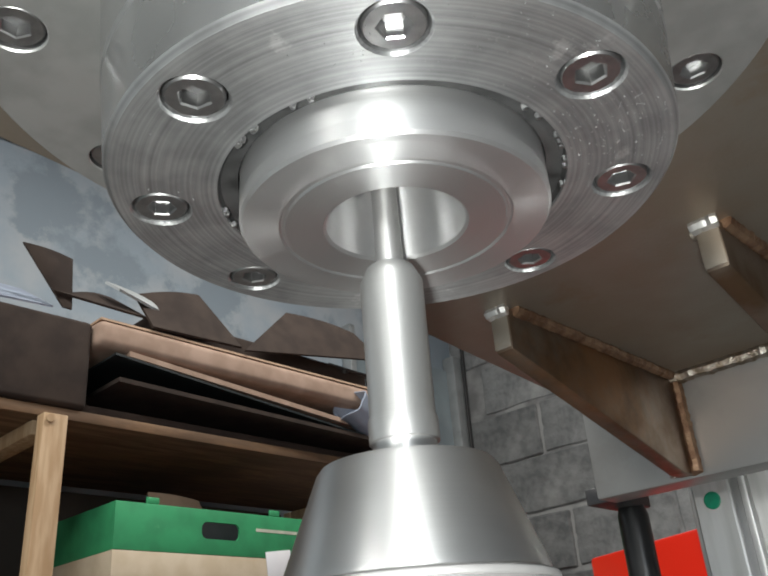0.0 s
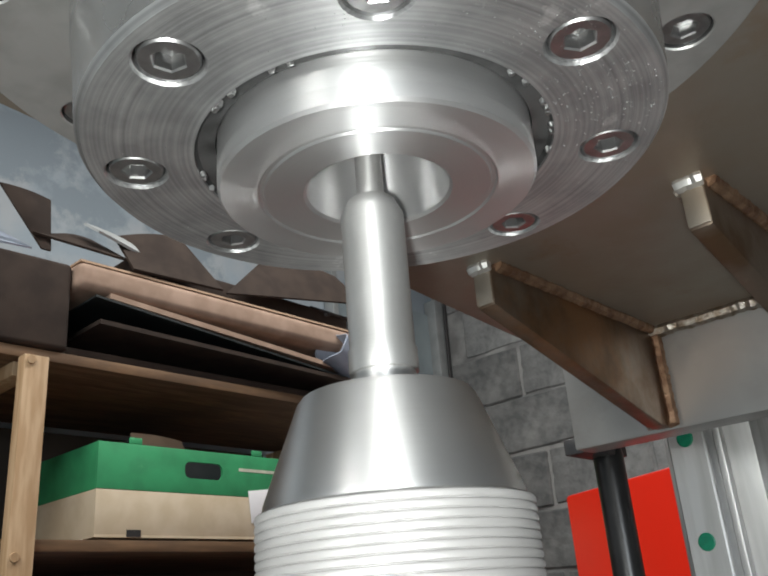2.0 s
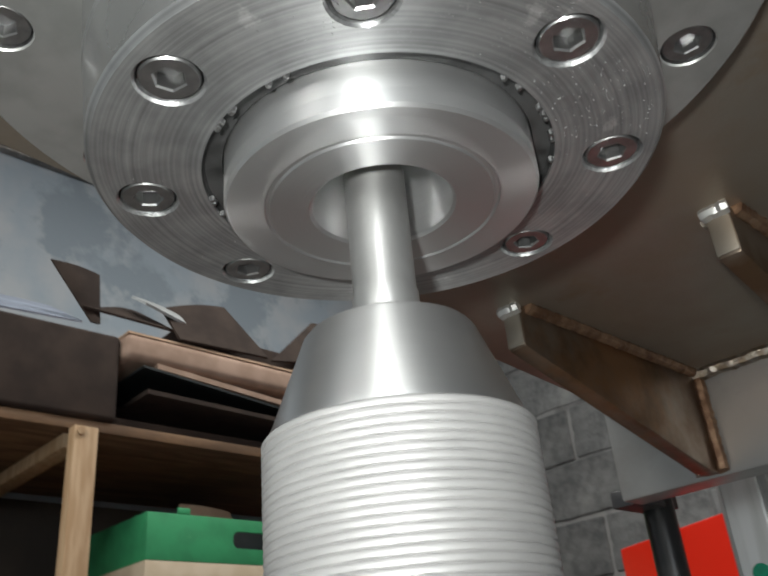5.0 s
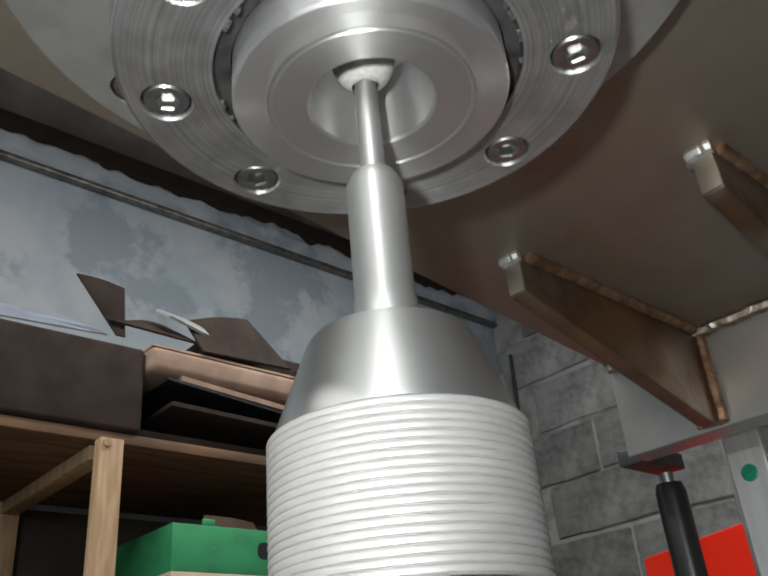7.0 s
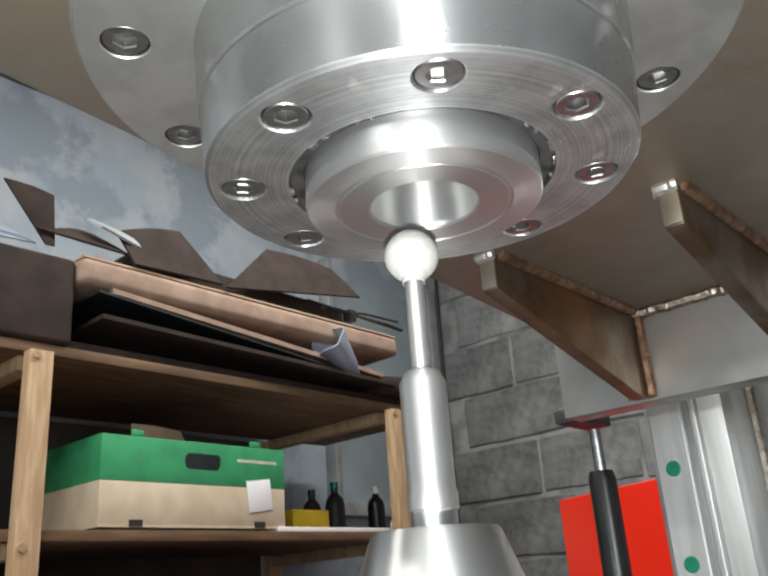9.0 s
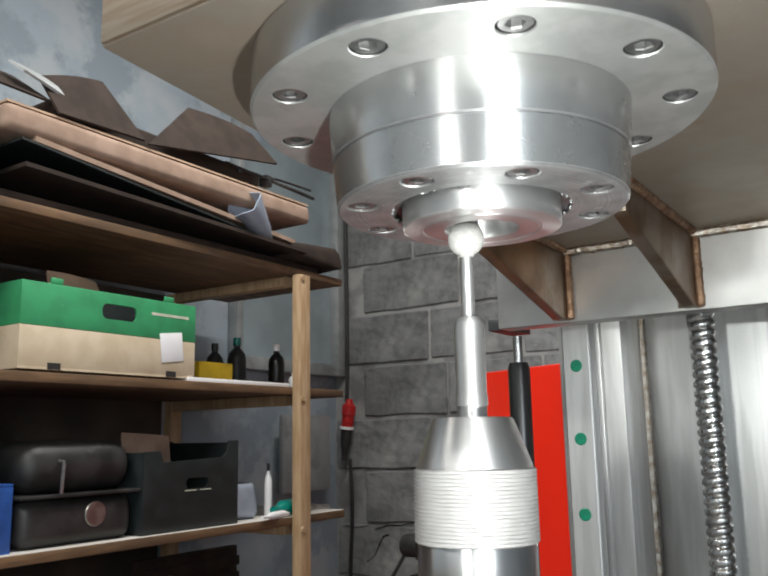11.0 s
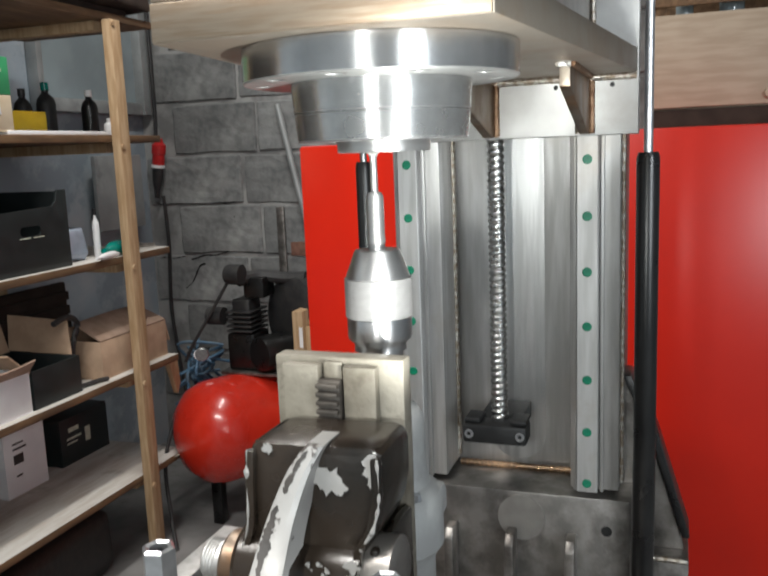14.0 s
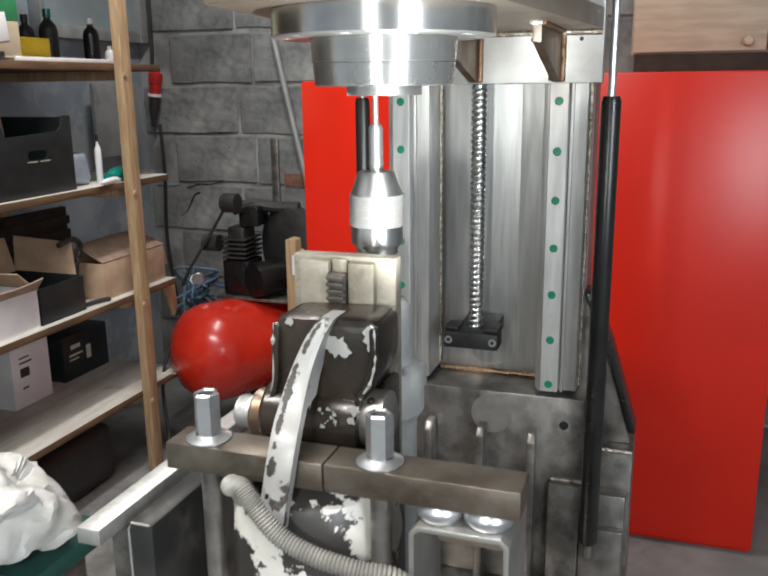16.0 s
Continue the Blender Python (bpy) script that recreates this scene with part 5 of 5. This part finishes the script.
part("roll", crumple(lathe([(0.004, -0.09), (0.026, -0.04), (0.042, 0.03), (0.05, 0.07), (0.046, 0.071), (0.038, 0.03)], 24, Matrix.Translation((-1.405, 1.42, 2.02)) @ pose(0, 0, 0, 60, 0, 10)), 0.012, 25), BLUEPAPER, t)
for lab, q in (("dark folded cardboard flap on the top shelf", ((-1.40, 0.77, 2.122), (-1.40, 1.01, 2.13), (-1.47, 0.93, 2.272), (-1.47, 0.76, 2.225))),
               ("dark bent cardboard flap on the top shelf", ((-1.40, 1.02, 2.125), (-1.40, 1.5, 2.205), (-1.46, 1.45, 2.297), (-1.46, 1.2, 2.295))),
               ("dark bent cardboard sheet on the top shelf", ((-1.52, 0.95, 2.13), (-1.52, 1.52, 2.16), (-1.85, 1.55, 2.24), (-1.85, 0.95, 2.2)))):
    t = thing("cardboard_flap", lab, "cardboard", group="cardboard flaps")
    flap(t, *q, DARKSHADECARD, 0.006, "sheet")
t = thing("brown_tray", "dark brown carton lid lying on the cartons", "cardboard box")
part("lid_top", crumple(box((-1.9, 0.8, 2.126), (-1.46, 1.5, 2.19), 0.008, segments=3), 0.008, 6, 4), DARKSHADECARD, t)
# one brown carton: top in plain card, front and end in painted shade
t = thing("brown_carton", "large brown carton drooping over the top shelf, front and end coloured as in shade", "cardboard box")
part("carton_front", crumple(box((-1.46, -0.5, 1.9145), (-1.415, 0.64, 2.105), 0.01, segments=4), 0.012, 5, 3), DARKSHADECARD, t)
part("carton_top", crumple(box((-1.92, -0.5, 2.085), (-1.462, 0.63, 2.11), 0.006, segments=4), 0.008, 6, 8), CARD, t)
part("carton_end", crumple(box((-1.92, 0.6, 1.9145), (-1.462, 0.635, 2.083), 0.006, segments=4), 0.006, 6, 8), DARKSHADECARD, t)
t = thing("foil_sheet", "bluish white crumpled sheet lying on the carton", "foil")
flap(t, (-1.46, 0.2, 2.12), (-1.46, 0.57, 2.14), (-1.62, 0.56, 2.24), (-1.62, 0.22, 2.22), BLUEPAPER, 0.004, "sheet")
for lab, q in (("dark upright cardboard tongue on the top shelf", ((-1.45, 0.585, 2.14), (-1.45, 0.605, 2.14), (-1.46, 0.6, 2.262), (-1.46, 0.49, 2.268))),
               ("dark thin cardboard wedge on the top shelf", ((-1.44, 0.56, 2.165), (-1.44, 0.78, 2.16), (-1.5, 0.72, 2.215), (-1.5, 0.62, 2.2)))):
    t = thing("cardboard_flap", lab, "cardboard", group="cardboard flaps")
    flap(t, *q, DARKSHADECARD, 0.005, "sheet")
t = thing("folded_paper", "pale grey folded strip between dark flaps", "paper")
flap(t, (-1.43, 0.70, 2.205), (-1.43, 0.84, 2.17), (-1.46, 0.85, 2.188), (-1.46, 0.68, 2.23), GREY, 0.006, "sheet")
t = thing("cloth", "dark brown crumpled cloth at the shelf end", "cloth")
part("cloth_body", crumple(box((-1.6, 1.58, 1.9385), (-1.40, 1.83, 2.0), 0.025, segments=5), 0.025, 16, 2), DARKSHADECARD, t)
t = thing("cable_bundle", "thin dark cables lying on the top cartons", "cables")
part("cable", tube(curve_points([(-1.45, 1.4, 2.17), (-1.5, 1.52, 2.2), (-1.45, 1.66, 2.17), (-1.5, 1.8, 2.19)], 24), 0.006, 6), BLACKRUB, t)
part("cable", tube(curve_points([(-1.47, 1.36, 2.19), (-1.44, 1.5, 2.17), (-1.5, 1.62, 2.21), (-1.47, 1.75, 2.2)], 24), 0.004, 6), BLACKRUB, t)
part("buckle", box((-1.47, 1.5, 2.15), (-1.44, 1.53, 2.185), 0.004), BLACKRUB, t)

# ---- along the back wall ----
win = thing("window_1", "grey metal framed window close to the corner", "window", kind="structure")
for lo, hi in (((-2.045, 2.585, 1.67), (-1.985, 2.648, 2.66)), ((-2.045, 2.0, 1.67), (-1.995, 2.5845, 1.72))):
    part("window_frame", box(lo, hi, 0.003), GREY, win)
part("pane", box((-2.04, 2.0, 1.72), (-2.03, 2.585, 2.6)), GLASSGREY, win)
part("window_frame", box((-2.045, 1.97, 1.67), (-1.995, 1.9995, 2.66), 0.003), GREY, win)
cable = thing("power_cable", "black cable with a red industrial plug hanging by the wall", "cable")
part("lead", tube(curve_points([(-1.955, 2.62, 2.75), (-1.96, 2.615, 2.3), (-1.955, 2.61, 1.75), (-1.955, 2.6, 1.56)], 30), 0.008, 8), BLACKRUB, cable)
part("plug_body", lathe([(0, 0.0), (0.022, 0.0), (0.026, 0.02), (0.026, 0.06), (0.03, 0.062), (0.03, 0.1), (0.018, 0.11), (0.012, 0.13), (0, 0.13)], 24, Matrix.Translation((-1.945, 2.585, 1.44)) @ pose(0, 0, 0, 0, 8)), REDPLUG, cable, "red industrial plug")
part("plug_collar", lathe([(0.0265, 0.002), (0.03, 0.002), (0.03, 0.014), (0.0265, 0.014)], 24, Matrix.Translation((-1.945, 2.585, 1.44)) @ pose(0, 0, 0, 0, 8), closed=True), PAPER, cable)
part("plug_boot", lathe([(0.024, -0.002), (0.022, -0.05), (0.012, -0.1), (0.009, -0.13), (0, -0.13)], 20, Matrix.Translation((-1.945, 2.585, 1.44)) @ pose(0, 0, 0, 0, 8)), BLACKRUB, cable)
part("lead", tube(curve_points([(-1.93, 2.585, 1.32), (-1.925, 2.59, 1.1), (-1.945, 2.6, 0.8), (-1.9, 2.58, 0.5), (-1.8, 2.5, FLOOR + 0.01)], 30), 0.008, 8), BLACKRUB, cable)
pipe = tagged(part("wall_pipe", tube([(-1.36, 2.6, 1.68), (-1.3, 2.6, 1.4), (-1.2, 2.6, 0.95), (-1.12, 2.6, 0.6)], 0.013, 12), GREY), "thin grey pipe leaning against the block wall", "pipe")
t = thing("wall_box", "flat grey board leaning behind the shelf end", "board")
part("panel", box((-1.99, 2.2, 1.2), (-1.97, 2.5, 1.5), 0.004), GREY, t)
t = thing("wall_beam", "dark edge beam running along the limewashed wall", "beam", kind="structure")
part("beam_body", box((-2.0498, -2.4, 2.925), (-2.02, 2.648, 2.943), 0.003), DARKSTEEL, t)
part("edge_board", box((-2.0498, -2.4, 2.99), (-2.03, 2.648, 3.0995), 0.003), DARKSHADECARD, t, "dark board under the ceiling")
bm = bmesh.new()
rows = []
for i in range(260):
    y = -2.4 + 5.04 * i / 259
    top = 3.03 + 0.035 * noise.noise(Vector((y * 6, 1.3, 0))) + 0.02 * noise.noise(Vector((y * 23, 4.1, 0)))
    rows.append([bm.verts.new((-2.029 + 0.012 * noise.noise(Vector((y * 15, j * 0.8, 7))) + (0.014 if 0 < j < 4 else -0.004), y, 2.944 + (top - 2.944) * j / 4)) for j in range(5)])
for a, b in zip(rows, rows[1:]):
    for j in range(4):
        bm.faces.new((a[j], b[j], b[j + 1], a[j + 1]))
part("plaster_crust", bm, PLASTER, t, "crumbling pale plaster crust")

t = thing("wood_offcut", "short pine offcut hanging under the shelf end", "wood")
part("offcut", prism([(1.83, 0.7935), (1.885, 0.7935), (1.895, 0.7), (1.875, 0.665)], 0.02, Matrix(((0, 0, 1, SF - 0.05), (1, 0, 0, 0), (0, 1, 0, 0), (0, 0, 0, 1))), 0.002), PINE, t)
for pts, r in ((((-1.85, 1.03), (-1.78, 1.05), (-1.72, 1.052), (-1.64, 1.074)), 0.006), (((-1.89, 0.9), (-1.85, 0.93), (-1.81, 1.0), (-1.78, 1.012)), 0.008), (((-1.62, 1.235), (-1.615, 1.2), (-1.62, 1.15)), 0.006), (((-1.7, 1.285), (-1.64, 1.28), (-1.58, 1.29)), 0.005), (((-2.0, 1.04), (-1.94, 1.035), (-1.88, 1.045)), 0.004)):
    run = curve_points([(x, 2.643, z) for x, z in pts], 18)
    part("wall_crack", tube(run, r, 6, radii=[r * (0.35 + 0.9 * abs(noise.noise(Vector((i * 0.7, x * 5, 2))))) for i, x in enumerate([r * 900] * 18)]), SHADOW, wall_back, "dark broken-out crack")
t = thing("metal_strip", "narrow grey metal strip standing against the wall", "strip")
part("strip", box((-1.405, 2.62, FLOOR), (-1.37, 2.632, 1.26), 0.002), DARKSTEEL, t)
t = thing("loose_brick", "single red-brown brick set into the block wall", "brick")
part("brick_body", box((-1.355, 2.6385, 1.05), (-1.24, 2.66, 1.11), 0.004), material("old_red_brick", (0.24, 0.12, 0.085), 0.9, 0.0, (0.17, 0.085, 0.06), 30, bump=0.4), t)
# compressor
comp = thing("air_compressor", "red air compressor with a black pump head", "compressor")
CX, CY = -1.22, 2.05
part("tank", lathe([(0, -0.33), (0.06, -0.325), (0.12, -0.3), (0.165, -0.255), (0.18, -0.21), (0.182, -0.19), (0.182, 0.19), (0.18, 0.21), (0.165, 0.255), (0.12, 0.3), (0.06, 0.325), (0, 0.33)], 48, Matrix.Translation((CX, CY, 0.535)) @ pose(0, 0, 0, 0, 90, 62)), REDTANK, comp, "glossy red pressure tank")
for dx, dy in ((-0.13, -0.12), (0.13, -0.1), (-0.08, 0.14), (0.16, 0.12)):
    part("foot", box((CX + dx - 0.02, CY + dy - 0.02, FLOOR), (CX + dx + 0.02, CY + dy + 0.02, 0.42), 0.004), BLACK, comp)
part("platform", box((CX - 0.11, CY - 0.08, 0.714), (CX + 0.18, CY + 0.1, 0.726), 0.003), DARKSTEEL, comp)
part("tank_handle", tube(curve_points([(CX - 0.12, CY - 0.14, 0.66), (CX - 0.1, CY - 0.16, 0.70), (CX - 0.02, CY - 0.16, 0.705), (CX, CY - 0.14, 0.68)], 16), 0.008, 8), REDTANK, comp)
pump = part("pump", box((CX - 0.09, CY - 0.06, 0.7262), (CX + 0.02, CY + 0.06, 0.86), 0.012), BLACK, comp, "black finned pump head")
for k in range(5):
    part("cooling_fin", box((CX - 0.085, CY - 0.065, 0.865 + 0.017 * k), (CX + 0.015, CY + 0.065, 0.872 + 0.017 * k), 0.002), BLACKRUB, pump)
part("pump_neck", box((CX - 0.07, CY - 0.045, 0.8602), (CX, CY + 0.045, 0.98), 0.008), BLACKRUB, pump)
part("air_filter", lathe([(0, -0.03), (0.03, -0.03), (0.035, -0.02), (0.035, 0.03), (0, 0.03)], 24, Matrix.Translation((CX - 0.03, CY - 0.08, 1.075)) @ pose(0, 0, 0, 0, 90)), BLACKRUB, pump)
part("air_filter", lathe([(0, -0.03), (0.032, -0.03), (0.032, 0.03), (0, 0.03)], 24, Matrix.Translation((CX - 0.13, CY - 0.05, 0.92)) @ pose(0, 0, 0, 0, 90)), BLACKRUB, pump)
part("manifold", tube(curve_points([(CX - 0.03, CY - 0.06, 1.05), (CX + 0.02, CY, 1.06), (CX + 0.1, CY + 0.02, 1.05), (CX + 0.19, CY + 0.03, 1.05)], 12), 0.022, 10), BLACKRUB, pump)
part("head_block", box((CX - 0.02, CY - 0.045, 0.985), (CX + 0.06, CY + 0.045, 1.06), 0.008), BLACK, pump)
fly = part("flywheel_guard", lathe([(0, -0.035), (0.13, -0.035), (0.155, -0.02), (0.155, 0.03), (0.14, 0.035), (0.05, 0.035), (0.04, 0.045), (0, 0.045)], 48, Matrix.Translation((CX + 0.15, CY + 0.03, 0.9)) @ pose(0, 0, 0, 0, 90, 62)), BLACKRUB, comp, "round black belt guard")
part("motor", lathe([(0, -0.1), (0.06, -0.1), (0.065, -0.08), (0.065, 0.08), (0, 0.1)], 30, Matrix.Translation((CX + 0.1, CY, 0.795)) @ pose(0, 0, 0, 0, 90, 62)), BLACK, comp)
gauge = part("gauge", lathe([(0, -0.01), (0.022, -0.01), (0.024, -0.006), (0.024, 0.008), (0.021, 0.01), (0, 0.01)], 28, Matrix.Translation((CX - 0.17, CY - 0.1, 0.79)) @ pose(0, 0, 0, 90, 0, 25)), CHROME, comp, "round pressure gauge")
part("dial", lathe([(0, 0.0), (0.02, 0.0), (0.02, -0.0008), (0, -0.0008)], 28, Matrix.Translation((CX - 0.1746, CY - 0.11, 0.79)) @ pose(0, 0, 0, -90, 0, 25)), PAPER, gauge)
for k in range(10):
    r = random.Random(k)
    part("blue_hose", tube(curve_points([(CX - 0.25 + r.uniform(-0.1, 0.07), CY + r.uniform(-0.08, 0.12), (0.6 if k < 6 else 0.46) + r.uniform(0, 0.2)) for _ in range(6)], 34), 0.006, 7), BLUEHOSE, comp, "loops of blue air hose")
part("air_pipe", tube(curve_points([(CX - 0.05, CY - 0.08, 1.06), (CX - 0.12, CY - 0.09, 0.95), (CX - 0.2, CY - 0.1, 0.83), (CX - 0.24, CY - 0.1, 0.76)], 16), 0.006, 8), BLACKRUB, comp)
part("drain_pin", tube([(CX - 0.2, CY - 0.27, 0.47), (CX - 0.16, CY - 0.24, 0.49)], 0.006, 8), RUSTY, comp)
part("air_lead", tube(curve_points([(CX - 0.22, CY - 0.2, 0.62), (CX - 0.24, CY - 0.27, 0.45), (CX - 0.2, CY - 0.32, 0.28), (CX - 0.16, CY - 0.36, FLOOR + 0.01)], 20), 0.007, 8), BLACKRUB, comp)
t = thing("wooden_crate", "pale wooden crate standing beside the compressor", "crate")
part("crate_side", box((-1.03, 1.95, FLOOR), (-0.99, 2.2, 0.955), 0.004), PINE, t)
part("crate_front", box((-0.9895, 1.965, FLOOR), (-0.76, 1.985, 0.9), 0.004), PINE, t)
part("crate_top", box((-0.9895, 1.99, 0.9), (-0.76, 2.19, 0.918), 0.004), PINE, t)
part("paper_label", box((-1.005, 1.9485, 0.83), (-0.992, 1.9498, 0.9)), PAPER, t, "white paper label")

# bench with rag beside the machine
bench = thing("side_bench", "low bench with a dark green cloth top beside the machine", "bench")
part("bench_top", box((-0.62, -0.62, 1.08), (-0.24, -0.07, 1.098), 0.004), DARKGREEN, bench)
part("bench_body", box((-0.6, -0.6, FLOOR), (-0.255, -0.09, 1.0795), 0.004), DARKSTEEL, bench)
t = thing("rag", "crumpled white rag with a red stain", "rag")
bm = bmesh.new()
bmesh.ops.create_icosphere(bm, subdivisions=5, radius=1)
bm.transform(Matrix.Translation((-0.315, -0.165, 1.135)) @ Matrix.Diagonal((0.082, 0.085, 0.06, 1)))
for v in bm.verts:
    v.co.z = max(v.co.z, 1.0995)
crumple(crumple(crumple(bm, 0.026, 14, 1), 0.011, 40, 5), 0.003, 130, 9)
for v in bm.verts:
    v.co.z = max(v.co.z, 1.0985)
part("rag_body", bm, RAG, t)
t = thing("plastic_block", "pale translucent plastic block on the bench edge", "block")
part("block_body", box((-0.262, -0.235, 1.0982), (-0.243, -0.19, 1.112), 0.003), BLUEPAPER, t)

# ---- blocks of the back wall ----
rnd = random.Random(11)
BH, GAP = 0.219, 0.013
shapes = []
for w in (0.3, 0.4, 0.47):
    for s in range(3):
        bm = box((0, -0.007, 0), (w, 0.05, BH - GAP), 0.006, segments=1)
        bmesh.ops.subdivide_edges(bm, edges=[e for e in bm.edges if e.calc_length() > 0.1], cuts=7, use_grid_fill=True)
        crumple(crumple(bm, 0.004, 9, s + w * 10), 0.0032, 38, s * 3 + w)
        me = bpy.data.meshes.new("block")
        bmesh.ops.recalc_face_normals(bm, faces=bm.faces)
        bm.to_mesh(me)
        bm.free()
        me.materials.append(BLOCK)
        shapes.append((w, me))
z = 0.183
row = 0
while z < 3.05 - BH:
    x = -2.04 - (0.15 if row % 2 else 0.0) + 0.15
    while x < 0.75:
        w, me = rnd.choice(shapes[3:])
        b = new("block", me)
        b.parent = wall_back
        b.location = (x, 2.648 + rnd.uniform(-0.003, 0.004), z + rnd.uniform(-0.003, 0.003))
        b.rotation_euler = (0, radians(rnd.uniform(-0.7, 0.7)), 0)
        x += w + GAP
    z += BH
    row += 1


# ---- what moves ----
def motions():
    heights = [(0, 1.4626), (1, 1.4591), (2, 1.4553), (3, 1.4517), (4, 1.4479), (5, 1.4428), (5.2, 1.4414), (6.2, 1.447), (7.3, 1.4867), (7.5, 1.4945), (8, 1.4971), (9, 1.4945), (10.5, 1.4898), (12, 1.4866), (14, 1.4838), (16, 1.4807)]
    walk(head, [(t, pose(0, 0, h)) for t, h in heights])
    walk(nose, [(k / FPS, HC @ pose(0, 0, 0, 0, 0, 88 * k)) for k in range(16 * FPS + 1)])
    lift = lambda t: 0.0045 * min(1.0, max(0.0, (t - 8.2) / 4.3))
    walk(rotor, [(0.1 * k, pose(TX, TY, lift(0.1 * k), 0, 0, 83 * k)) for k in range(161)])
    slide = [(0, 0.0085, -0.0065), (7.3, 0.0092, -0.006), (7.55, 0.0092, -0.006), (8.0, 0.001, -0.003), (8.4, 0.0, 0.0), (16, 0.0, 0.0)]
    for ob in table_things:
        start = ob.matrix_world.copy()
        walk(ob, [(t, Matrix.Translation((dx, dy, 0)) @ start) for t, dx, dy in slide])


bpy.context.view_layer.update()
motions()
